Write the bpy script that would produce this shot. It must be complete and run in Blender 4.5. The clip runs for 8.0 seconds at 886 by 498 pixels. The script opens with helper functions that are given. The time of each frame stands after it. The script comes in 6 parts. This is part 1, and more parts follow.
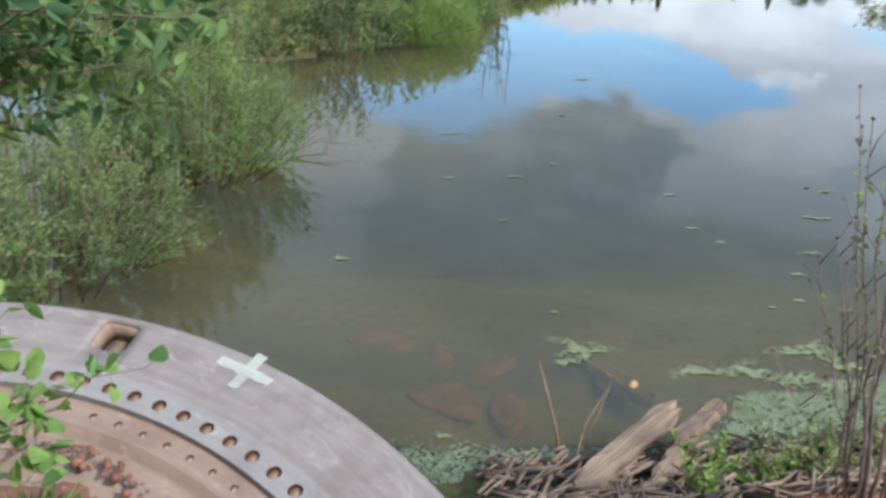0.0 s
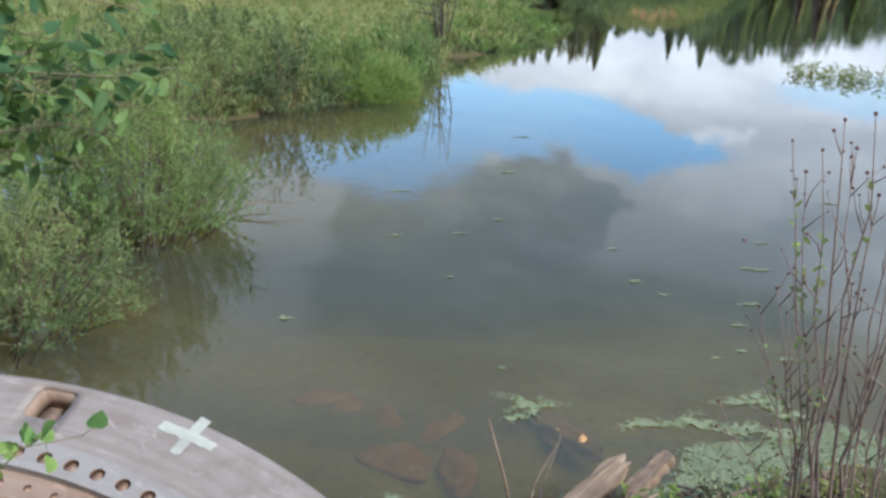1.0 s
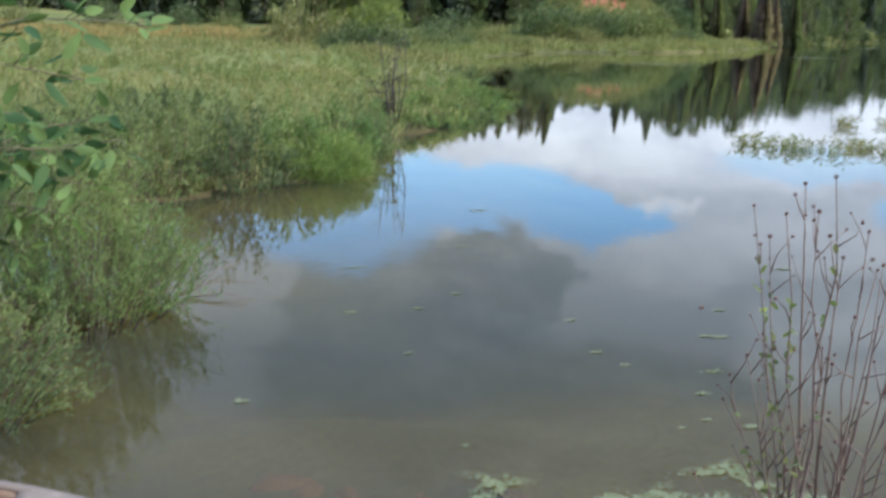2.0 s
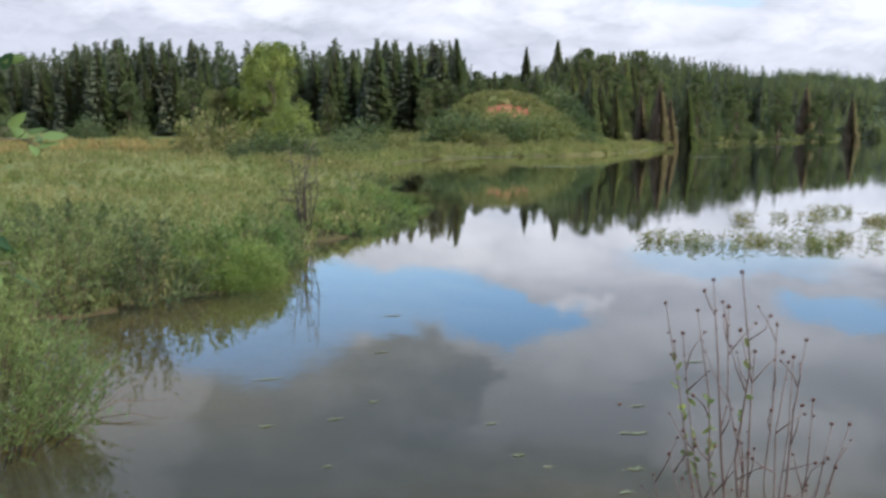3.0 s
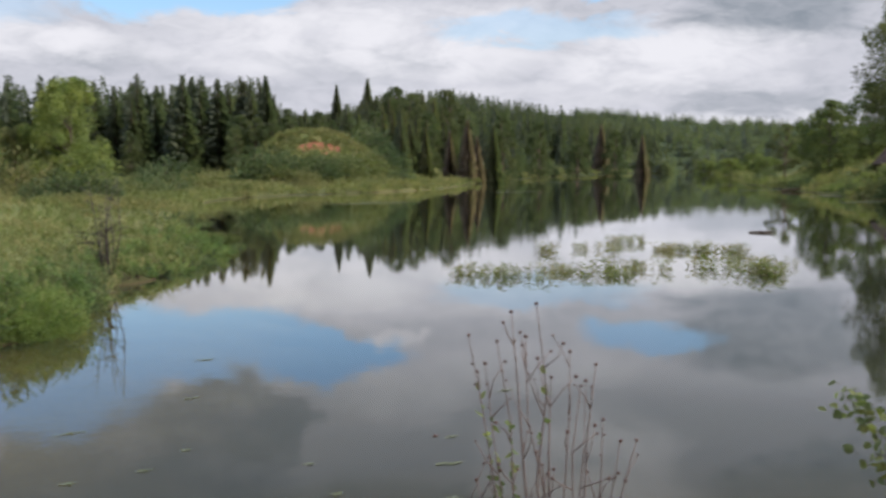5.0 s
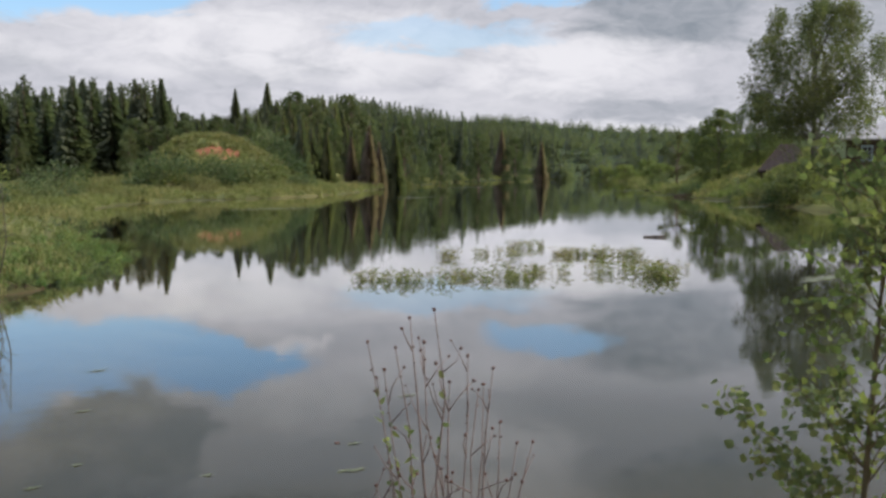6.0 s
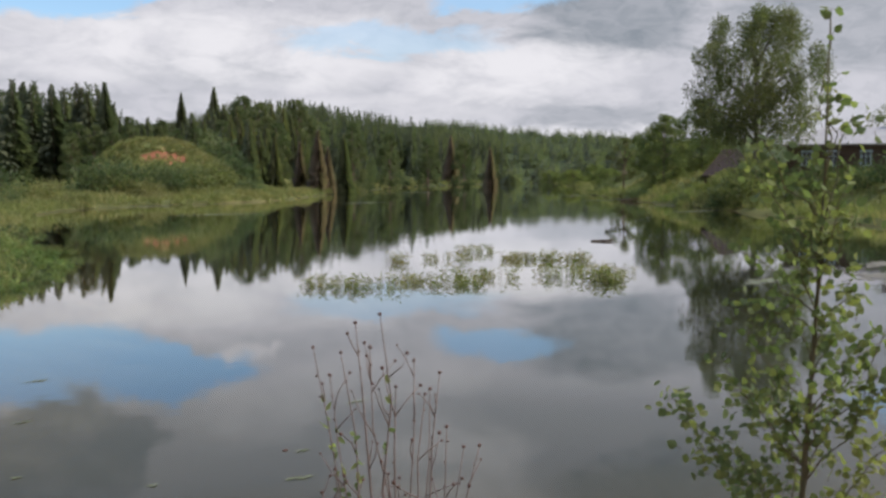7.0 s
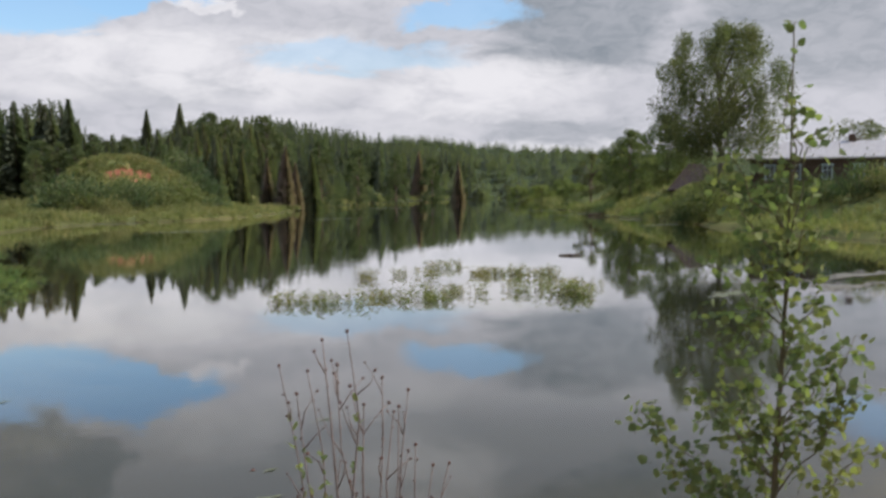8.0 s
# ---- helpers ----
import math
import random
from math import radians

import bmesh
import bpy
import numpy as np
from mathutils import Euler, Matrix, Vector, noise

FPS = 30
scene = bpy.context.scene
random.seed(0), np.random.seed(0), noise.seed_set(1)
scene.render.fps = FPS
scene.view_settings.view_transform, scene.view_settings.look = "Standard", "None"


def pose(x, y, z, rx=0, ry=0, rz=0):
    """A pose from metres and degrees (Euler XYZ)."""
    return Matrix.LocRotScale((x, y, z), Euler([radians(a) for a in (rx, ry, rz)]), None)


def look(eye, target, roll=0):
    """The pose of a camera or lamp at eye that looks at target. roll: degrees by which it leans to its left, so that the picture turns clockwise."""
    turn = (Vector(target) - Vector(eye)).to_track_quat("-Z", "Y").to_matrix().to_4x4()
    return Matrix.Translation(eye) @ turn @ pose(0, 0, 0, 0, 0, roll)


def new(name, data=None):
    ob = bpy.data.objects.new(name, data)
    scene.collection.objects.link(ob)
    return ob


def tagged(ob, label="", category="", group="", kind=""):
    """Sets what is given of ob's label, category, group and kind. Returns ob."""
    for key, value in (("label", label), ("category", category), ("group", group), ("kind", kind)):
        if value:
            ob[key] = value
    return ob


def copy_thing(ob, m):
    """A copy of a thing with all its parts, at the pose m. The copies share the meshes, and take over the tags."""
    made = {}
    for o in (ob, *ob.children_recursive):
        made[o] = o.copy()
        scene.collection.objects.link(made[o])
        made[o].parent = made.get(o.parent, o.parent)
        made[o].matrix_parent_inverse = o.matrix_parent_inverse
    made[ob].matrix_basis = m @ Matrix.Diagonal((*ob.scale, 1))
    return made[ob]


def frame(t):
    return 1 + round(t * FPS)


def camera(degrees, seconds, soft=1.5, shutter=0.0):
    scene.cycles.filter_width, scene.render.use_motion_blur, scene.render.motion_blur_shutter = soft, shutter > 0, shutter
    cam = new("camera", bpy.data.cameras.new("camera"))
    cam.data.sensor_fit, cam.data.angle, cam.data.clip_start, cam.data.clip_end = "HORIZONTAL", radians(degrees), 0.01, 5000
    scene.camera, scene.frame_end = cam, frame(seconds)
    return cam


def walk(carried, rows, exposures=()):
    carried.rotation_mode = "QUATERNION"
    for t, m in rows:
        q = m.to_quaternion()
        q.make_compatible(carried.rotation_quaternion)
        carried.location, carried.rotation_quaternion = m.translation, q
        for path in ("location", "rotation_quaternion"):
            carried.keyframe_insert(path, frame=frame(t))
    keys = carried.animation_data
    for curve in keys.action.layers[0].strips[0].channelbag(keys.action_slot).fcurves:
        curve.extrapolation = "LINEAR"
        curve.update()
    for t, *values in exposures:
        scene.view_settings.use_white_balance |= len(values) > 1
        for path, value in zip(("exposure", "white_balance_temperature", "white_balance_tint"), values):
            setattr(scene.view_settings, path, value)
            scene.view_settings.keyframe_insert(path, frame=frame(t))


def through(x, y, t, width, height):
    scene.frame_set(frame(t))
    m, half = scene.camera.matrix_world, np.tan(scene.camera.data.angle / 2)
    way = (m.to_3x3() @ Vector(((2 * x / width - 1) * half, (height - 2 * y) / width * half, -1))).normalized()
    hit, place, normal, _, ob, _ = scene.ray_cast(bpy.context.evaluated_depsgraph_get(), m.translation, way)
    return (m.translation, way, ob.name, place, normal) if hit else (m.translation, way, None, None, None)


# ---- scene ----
cam = camera(51.48, 8.0, soft=2.9, shutter=0.5)


def held(x, y, z, yaw, pitch, roll):
    return pose(x, y, z) @ pose(0, 0, 0, 90 + pitch, 0, yaw) @ pose(0, 0, 0, 0, 0, roll)


walk(cam, [(t, held(*p)) for t, *p in (
    (0, 0.006, -0.083, 3.016, -4.10, -22.62, 1.72),
    (0.5, 0.004, -0.075, 3.008, -6.85, -20.93, 2.26),
    (1, 0.002, -0.074, 3.010, -7.63, -18.94, 1.99),
    (1.2, 0.007, -0.073, 3.010, -7.88, -18.49, 1.71),
    (2.3, -0.012, 0.063, 2.971, -12.11, -11.68, 0.84),
    (2.5, 0.003, 0.077, 2.974, -13.40, -9.99, 0.40),
    (3, 0.006, 0.070, 2.981, -15.69, -7.64, 0.12),
    (3.5, 0.014, 0.057, 2.988, -19.11, -6.45, -0.26),
    (4, 0.008, 0.035, 2.992, -22.05, -5.72, -0.26),
    (4.5, -0.000, 0.000, 3.000, -24.68, -5.31, -0.21),
    (5, 0.002, -0.024, 3.003, -27.25, -5.37, -0.22),
    (5.2, 0.001, -0.043, 3.006, -29.09, -5.34, -0.20),
    (6.3, 0.003, -0.060, 3.011, -34.19, -4.87, -0.12),
    (6.5, 0.003, -0.064, 3.012, -34.81, -4.74, -0.21),
    (7, 0.020, -0.058, 3.006, -36.49, -4.73, -0.07),
    (7.5, 0.034, -0.043, 3.003, -37.23, -5.13, -0.74),
    (8, 0.042, -0.036, 3.003, -38.45, -3.77, -0.40),
)], exposures=((0.0, 0.72, 5600, 4), (1.2, 0.71, 5600, 4), (2.4, 0.54, 5700, 7.5), (3.0, 0.38, 5900, 10), (4.0, 0.21, 6100, 11),
               (5.0, 0.14, 6250, 11), (8.0, 0.09, 6350, 11)))

# ---- world and sun ----
SUN_AZ, SUN_EL = 128.0, 40.0      # degrees clockwise from +y, above the horizon
world = bpy.data.worlds.new("sky")
scene.world = world
world.use_nodes = True


class Nodes:
    """A small builder for node trees."""

    def __init__(self, tree):
        self.tree = tree
        tree.nodes.clear()

    def add(self, kind, ins=None, mode=""):
        n = self.tree.nodes.new(kind)
        if kind in ("ShaderNodeMath", "ShaderNodeVectorMath"):
            n.operation = mode
        if kind == "ShaderNodeMix":
            n.data_type, n.blend_type = "RGBA", mode
        if kind == "ShaderNodeMapRange":
            n.interpolation_type = mode
        for k, v in (ins or {}).items():
            if isinstance(v, bpy.types.NodeSocket):
                self.tree.links.new(v, n.inputs[k])
            else:
                n.inputs[k].default_value = v
        return n

    def math(self, op, a, b=0.0, c=0.0, clamp=False):
        n = self.add("ShaderNodeMath", {0: a, 1: b, 2: c}, op)
        n.use_clamp = clamp
        return n.outputs[0]

    def ramp(self, v, lo, hi, a=0.0, b=1.0):
        n = self.add("ShaderNodeMapRange", {0: v, 1: lo, 2: hi, 3: a, 4: b}, "SMOOTHSTEP")
        return n.outputs[0]

    def mix(self, fac, a, b, blend="MIX"):
        n = self.add("ShaderNodeMix", {0: fac, 6: a, 7: b}, blend)
        return n.outputs[2]

    def noise(self, vec, scale, detail=4.0, rough=0.55, distort=0.0, out=0):
        ins = {"Scale": scale, "Detail": detail, "Roughness": rough, "Distortion": distort}
        if vec is not None:
            ins["Vector"] = vec
        return self.add("ShaderNodeTexNoise", ins).outputs[out]


def rgb(r, g, b):
    return (r, g, b, 1.0)


def build_sky():
    w = Nodes(world.node_tree)
    way = w.add("ShaderNodeTexCoord").outputs["Generated"]
    air = w.add("ShaderNodeTexSky")
    air.sky_type, air.sun_disc, air.dust_density = "NISHITA", False, 1.2
    air.sun_elevation, air.sun_rotation = radians(SUN_EL), radians(SUN_AZ)
    sky = air.outputs[0]
    x, y, z = w.add("ShaderNodeSeparateXYZ", {0: way}).outputs
    el = w.math("MULTIPLY", w.math("ARCSINE", z), 57.2958)
    az = w.math("MULTIPLY", w.math("ARCTAN2", x, y), 57.2958)
    # cloud layer: the flat underside of the clouds, seen in perspective
    up = w.math("ADD", w.math("MAXIMUM", z, 0.0), 0.22)
    flat = w.add("ShaderNodeCombineXYZ", {0: w.math("DIVIDE", x, up), 1: w.math("DIVIDE", y, up), 2: 0.0}).outputs[0]
    big = w.noise(flat, 0.75, 6.0, 0.58, 0.3)
    fine = w.noise(flat, 2.2, 9.0, 0.6, 0.7)
    # billows, wider than high; they also ruffle every outline below
    low = w.add("ShaderNodeCombineXYZ", {0: w.math("MULTIPLY", az, 0.16), 1: w.math("MULTIPLY", el, 0.36), 2: 0.0}).outputs[0]
    puff = w.noise(low, 1.3, 8.0, 0.6, 0.5)
    ruff = w.add("ShaderNodeSeparateXYZ", {0: w.noise(low, 1.0, 7.0, 0.62, 0.4, 1)}).outputs
    az2 = w.math("ADD", az, w.math("MULTIPLY", w.math("SUBTRACT", ruff[0], 0.5), 9.0))
    el2 = w.math("ADD", el, w.math("MULTIPLY", w.math("SUBTRACT", ruff[1], 0.5), 4.2))

    def area(a0, e0, wa, we, soft=0.4, share=1.0):
        """A stretch of sky round az a0, el e0, with a billowy outline: share inside, 0 outside."""
        q = w.math("ADD", w.math("POWER", w.math("DIVIDE", w.math("SUBTRACT", az2, a0), wa), 2.0),
                   w.math("POWER", w.math("DIVIDE", w.math("SUBTRACT", el2, e0), we), 2.0))
        return w.ramp(q, 1.0 + soft, 1.0 - soft, 0.0, share)

    def areas(rows):
        total = None
        for g in rows:
            a = area(*g)
            total = a if total is None else w.math("MAXIMUM", total, a)
        return total

    gaps = areas(((3.0, 12.2, 7.0, 3.0, 0.45, 0.85), (11.5, 10.9, 7.0, 2.2, 0.35, 0.95), (20.0, 11.9, 5.2, 1.5, 0.3, 1.0), (0.0, 9.4, 4.5, 1.5, 0.7, 0.4),
                  (33.5, 8.0, 6.5, 0.7, 0.7, 0.5), (39.5, 10.4, 4.4, 0.9, 0.5, 0.85), (-14.0, 12.0, 9.0, 3.0, 0.6, 0.7), (66.0, 13.0, 5.0, 1.2, 0.5, 0.7)))
    dark = areas(((6.0, 17.0, 6.5, 4.2, 0.35, 1.0), (14.2, 16.2, 4.6, 3.6, 0.3, 0.95), (9.0, 22.5, 12.0, 5.5, 0.5, 1.0), (47.0, 9.9, 6.0, 3.0, 0.5, 0.72), (60.0, 9.0, 6.0, 3.4, 0.7, 0.5),
                  (45.5, 3.5, 4.6, 1.0, 0.7, 0.32), (25.0, 24.5, 10.5, 6.0, 0.5, 0.8), (52.0, 20.5, 8.0, 5.0, 0.6, 0.85), (7.0, 6.5, 4.0, 0.9, 0.8, 0.3), (22.0, 6.0, 5.0, 1.2, 0.8, 0.28)))
    high = w.ramp(el, 14.5, 19.5)
    cover = w.ramp(big, 0.42, 0.56)
    cover = w.math("MAXIMUM", cover, w.ramp(el, 40.0, 26.0))
    cover = w.math("MULTIPLY", cover, w.math("SUBTRACT", 1.0, gaps))
    shade = w.math("ADD", w.math("MULTIPLY", w.ramp(fine, 0.40, 0.66), 0.16), w.math("MULTIPLY", dark, w.ramp(puff, 0.3, 0.7, 0.74, 1.0)), clamp=True)
    curl = w.noise(low, 3.4, 7.0, 0.62, 0.9)
    shade = w.math("ADD", shade, w.math("MULTIPLY", w.ramp(curl, 0.42, 0.62), 0.16), clamp=True)
    shade = w.math("MAXIMUM", shade, w.math("MULTIPLY", high, w.ramp(big, 0.35, 0.7, 0.4, 0.9)))
    shade = w.math("MAXIMUM", shade, w.ramp(el, 11.5, 15.0, 0.0, 0.5))
    lit = w.mix(shade, rgb(5.45, 5.4, 5.75), rgb(2.2, 2.48, 2.8))
    shine = areas(((22.0, 7.4, 12.0, 2.2, 0.8, 1.0), (41.0, 6.2, 7.0, 1.8, 0.8, 1.0), (24.5, 14.6, 5.0, 1.7, 0.8, 0.45), (33.0, 12.8, 6.0, 1.6, 0.8, 0.5), (2.0, 7.2, 7.0, 1.2, 0.8, 1.0), (24.5, 10.8, 1.6, 0.5, 0.5, 1.0), (40.0, 2.2, 13.0, 0.9, 0.8, 0.8), (31.0, 4.0, 9.0, 1.1, 0.8, 0.5), (36.0, 18.5, 6.0, 3.2, 0.9, 0.8)))
    lit = w.mix(w.math("MULTIPLY", shine, w.ramp(puff, 0.3, 0.6, 0.3, 1.0)), lit, rgb(7.2, 7.05, 7.2))
    colour = w.mix(cover, w.mix(1.0, sky, rgb(1.3, 1.5, 1.62), "MULTIPLY"), lit)
    glow = w.ramp(el, 42.0, 75.0, 1.0, 4.0)
    colour = w.add("ShaderNodeVectorMath", {0: colour, 1: w.add("ShaderNodeCombineXYZ", {0: glow, 1: glow, 2: glow}).outputs[0]}, "MULTIPLY").outputs[0]
    back = w.add("ShaderNodeBackground", {0: colour, 1: 0.11})
    w.tree.links.new(back.outputs[0], w.add("ShaderNodeOutputWorld").inputs[0])


build_sky()
sun = new("sun", bpy.data.lights.new("sun", "SUN"))
sun.data.energy, sun.data.angle, sun.data.color = 4.4, radians(9.0), (1.0, 0.95, 0.86)
sun.matrix_world = look((0, 0, 0), (-math.sin(radians(SUN_AZ)), -math.cos(radians(SUN_AZ)), -math.tan(radians(SUN_EL))))


# ---- materials ----
def material(name):
    m = bpy.data.materials.new(name)
    m.use_nodes = True
    return m, Nodes(m.node_tree)


def finish(n, colour, rough=0.8, bump=None, strength=0.3, distance=0.02, spec=0.5, metal=0.0):
    ins = {"Base Color": colour, "Roughness": rough, "Specular IOR Level": spec, "Metallic": metal}
    if bump is not None:
        ins["Normal"] = n.add("ShaderNodeBump", {"Height": bump, "Strength": strength, "Distance": distance}).outputs[0]
    b = n.add("ShaderNodeBsdfPrincipled", ins)
    n.tree.links.new(b.outputs[0], n.add("ShaderNodeOutputMaterial").inputs[0])
    return b


def leaf_material(name, a, b, c, through=0.35, spread=1.0, patch=0.15):
    """Leaves of three tones, each leaf its own, in patches, with light shining through."""
    m, n = material(name)
    a, b, c = ((t[0], t[1], t[2] * 1.1) for t in (a, b, c))
    geo = n.add("ShaderNodeNewGeometry")
    pos = n.add("ShaderNodeNewGeometry").outputs["Position"]
    r = geo.outputs["Random Per Island"]
    col = n.mix(n.ramp(r, 0.1, 0.9), rgb(*a), rgb(*b))
    col = n.mix(n.math("MULTIPLY", n.ramp(n.math("ADD", n.noise(pos, patch, 4.0), n.math("MULTIPLY", r, 0.25)), 0.55, 0.80), spread), col, rgb(*c))
    val = n.ramp(n.noise(pos, patch * 5.0, 5.0, 0.6), 0.3, 0.7, 0.74, 1.16)
    col = n.add("ShaderNodeVectorMath", {0: col, 1: n.add("ShaderNodeCombineXYZ", {0: val, 1: val, 2: val}).outputs[0]}, "MULTIPLY").outputs[0]
    d = n.add("ShaderNodeBsdfPrincipled", {"Base Color": col, "Roughness": 0.7, "Specular IOR Level": 0.18})
    t = n.add("ShaderNodeBsdfTranslucent", {"Color": n.mix(1.0, col, rgb(1.0, 1.14, 0.66), "MULTIPLY")})
    mx = n.add("ShaderNodeMixShader", {0: through, 1: d.outputs[0], 2: t.outputs[0]})
    n.tree.links.new(mx.outputs[0], n.add("ShaderNodeOutputMaterial").inputs[0])
    return m


def wood_material(name, a, b, scale=(6, 6, 60), rough=0.85):
    m, n = material(name)
    v = n.add("ShaderNodeMapping", {"Vector": n.add("ShaderNodeTexCoord").outputs["Object"], "Scale": scale}).outputs[0]
    grain = n.noise(v, 1.0, 8.0, 0.65, 0.4)
    blot = n.noise(n.add("ShaderNodeTexCoord").outputs["Object"], 3.0, 4.0)
    rnd = n.add("ShaderNodeObjectInfo").outputs["Random"]
    col = n.mix(n.ramp(grain, 0.3, 0.7), rgb(*a), rgb(*b))
    col = n.mix(n.ramp(blot, 0.45, 0.75, 0.0, 0.6), col, rgb(a[0] * 0.5, a[1] * 0.5, a[2] * 0.5))
    col = n.mix(n.math("MULTIPLY", rnd, 0.35), col, rgb(a[0] * 1.6, a[1] * 1.3, a[2] * 1.1))
    finish(n, col, rough, grain, 0.5, 0.01, 0.25)
    return m


BARK = wood_material("bark", (0.10, 0.075, 0.055), (0.22, 0.17, 0.13), (9, 9, 3))
TWIG = wood_material("twig", (0.075, 0.05, 0.042), (0.17, 0.11, 0.085), (30, 30, 8))
BIRCH = wood_material("birch_bark", (0.10, 0.09, 0.08), (0.26, 0.24, 0.22), (2, 2, 9))
WILLOW_LEAF = leaf_material("willow_leaf", (0.142, 0.208, 0.07), (0.198, 0.275, 0.094), (0.30, 0.35, 0.115), 0.5, patch=0.9)
OLIVE_LEAF = leaf_material("olive_willow_leaf", (0.145, 0.19, 0.078), (0.195, 0.245, 0.096), (0.28, 0.305, 0.11), 0.5, patch=0.8)
BUSH_LEAF = leaf_material("bush_leaf", (0.078, 0.112, 0.048), (0.115, 0.150, 0.062), (0.175, 0.20, 0.08), 0.4, patch=0.2)
HERB = leaf_material("herb", (0.175, 0.195, 0.070), (0.245, 0.262, 0.095), (0.37, 0.31, 0.14), 0.5, patch=0.22)
GRASS = leaf_material("grass_blade", (0.16, 0.22, 0.055), (0.26, 0.30, 0.085), (0.42, 0.36, 0.16), 0.4, patch=0.12)
SPRUCE_LEAF = leaf_material("spruce_needle", (0.108, 0.124, 0.074), (0.125, 0.142, 0.080), (0.155, 0.16, 0.085), 0.5, patch=0.02)
OLIVE_SPRUCE = leaf_material("young_spruce_needle", (0.118, 0.132, 0.066), (0.145, 0.158, 0.074), (0.18, 0.172, 0.08), 0.5, patch=0.03)
FAR_HERB = leaf_material("dull_herb", (0.155, 0.175, 0.062), (0.22, 0.235, 0.085), (0.31, 0.27, 0.115), 0.45, patch=0.12)
FAR_GRASS = leaf_material("dull_grass", (0.21, 0.235, 0.075), (0.29, 0.295, 0.105), (0.39, 0.33, 0.14), 0.45, patch=0.1)
STRAW = leaf_material("straw", (0.34, 0.24, 0.09), (0.44, 0.32, 0.13), (0.24, 0.22, 0.08), 0.4, patch=0.1)
DRY_LEAF = leaf_material("dry_needle", (0.23, 0.165, 0.128), (0.27, 0.195, 0.15), (0.21, 0.175, 0.115), 0.55)
YELLOW_LEAF = leaf_material("yellow_green_leaf", (0.13, 0.158, 0.052), (0.18, 0.212, 0.068), (0.29, 0.305, 0.092), 0.45, patch=0.12)
WILLOW_TOP = leaf_material("tall_willow_leaf", (0.18, 0.22, 0.07), (0.25, 0.29, 0.09), (0.40, 0.41, 0.12), 0.5, patch=0.3)
BIRCH_LEAF = leaf_material("birch_leaf", (0.12, 0.134, 0.06), (0.165, 0.18, 0.078), (0.21, 0.205, 0.09), 0.5, patch=0.3)
BANK_LEAF = leaf_material("bank_tree_leaf", (0.115, 0.145, 0.058), (0.16, 0.19, 0.072), (0.22, 0.235, 0.088), 0.5, patch=0.3)
ASPEN_LEAF = leaf_material("aspen_leaf", (0.132, 0.17, 0.07), (0.20, 0.24, 0.092), (0.38, 0.38, 0.12), 0.5, spread=0.5, patch=3.0)
ALDER_LEAF = leaf_material("broad_leaf", (0.06, 0.12, 0.05), (0.12, 0.195, 0.066), (0.24, 0.30, 0.075), 0.45, spread=0.35, patch=2.0)
FLOAT_LEAF = leaf_material("pond_plant_leaf", (0.17, 0.20, 0.06), (0.26, 0.27, 0.09), (0.32, 0.27, 0.11), 0.45, patch=0.7)


def ground_material():
    m, n = material("ground")
    pos = n.add("ShaderNodeNewGeometry").outputs["Position"]
    x, y, z = n.add("ShaderNodeSeparateXYZ", {0: pos}).outputs
    big, mid, fine = n.noise(pos, 0.035, 5.0), n.noise(pos, 0.6, 6.0), n.noise(pos, 14.0, 8.0, 0.7)
    turf = n.mix(n.ramp(mid, 0.35, 0.65), rgb(0.11, 0.125, 0.045), rgb(0.165, 0.168, 0.065))
    turf = n.mix(n.ramp(big, 0.52, 0.7), turf, rgb(0.25, 0.22, 0.085))
    clay = n.mix(n.ramp(fine, 0.35, 0.7), rgb(0.20, 0.085, 0.05), rgb(0.34, 0.17, 0.10))
    turf = n.mix(n.ramp(n.add("ShaderNodeVectorMath", {0: pos}, "LENGTH").outputs[1], 4.2, 6.5, 1.0, 0.0), turf, clay)
    level = n.add("ShaderNodeCombineXYZ", {0: n.math("MULTIPLY", x, 0.75), 1: y, 2: 0.0}).outputs[0]
    scar = n.add("ShaderNodeVectorMath", {0: level, 1: (28.7, 105.8, 0.0)}, "DISTANCE").outputs[1]
    turf = n.mix(n.ramp(n.math("ADD", scar, n.math("MULTIPLY", n.noise(pos, 0.55, 7.0, 0.65), 11.0)), 7.9, 6.9), turf, n.mix(n.ramp(mid, 0.3, 0.7), rgb(0.21, 0.075, 0.045), rgb(0.30, 0.125, 0.07)))
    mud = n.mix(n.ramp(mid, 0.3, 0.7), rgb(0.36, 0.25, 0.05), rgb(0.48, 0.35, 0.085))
    # bed darkens with depth, in place of the light lost in deep water
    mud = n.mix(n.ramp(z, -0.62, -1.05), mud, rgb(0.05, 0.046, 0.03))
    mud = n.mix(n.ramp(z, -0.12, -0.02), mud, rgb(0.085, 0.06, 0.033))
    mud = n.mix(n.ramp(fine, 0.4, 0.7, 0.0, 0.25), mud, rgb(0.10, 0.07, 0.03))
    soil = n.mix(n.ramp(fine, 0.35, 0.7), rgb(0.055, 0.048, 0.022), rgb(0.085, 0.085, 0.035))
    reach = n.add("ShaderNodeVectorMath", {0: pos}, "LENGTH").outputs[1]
    # dark soil on low banks, also in place of shade under the herbs
    low_bank = n.ramp(n.math("ADD", z, n.math("MULTIPLY", mid, 0.3)), 0.62, 0.40)
    turf = n.mix(n.math("MULTIPLY", low_bank, n.ramp(reach, 48.0, 34.0, 0.5, 1.0)), turf, soil)
    turf = n.mix(n.ramp(reach, 150.0, 260.0), turf, rgb(0.055, 0.068, 0.034))
    low = n.ramp(n.math("ADD", z, n.math("MULTIPLY", fine, 0.06)), 0.075, 0.03)
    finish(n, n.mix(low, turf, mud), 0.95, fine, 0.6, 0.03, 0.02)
    return m


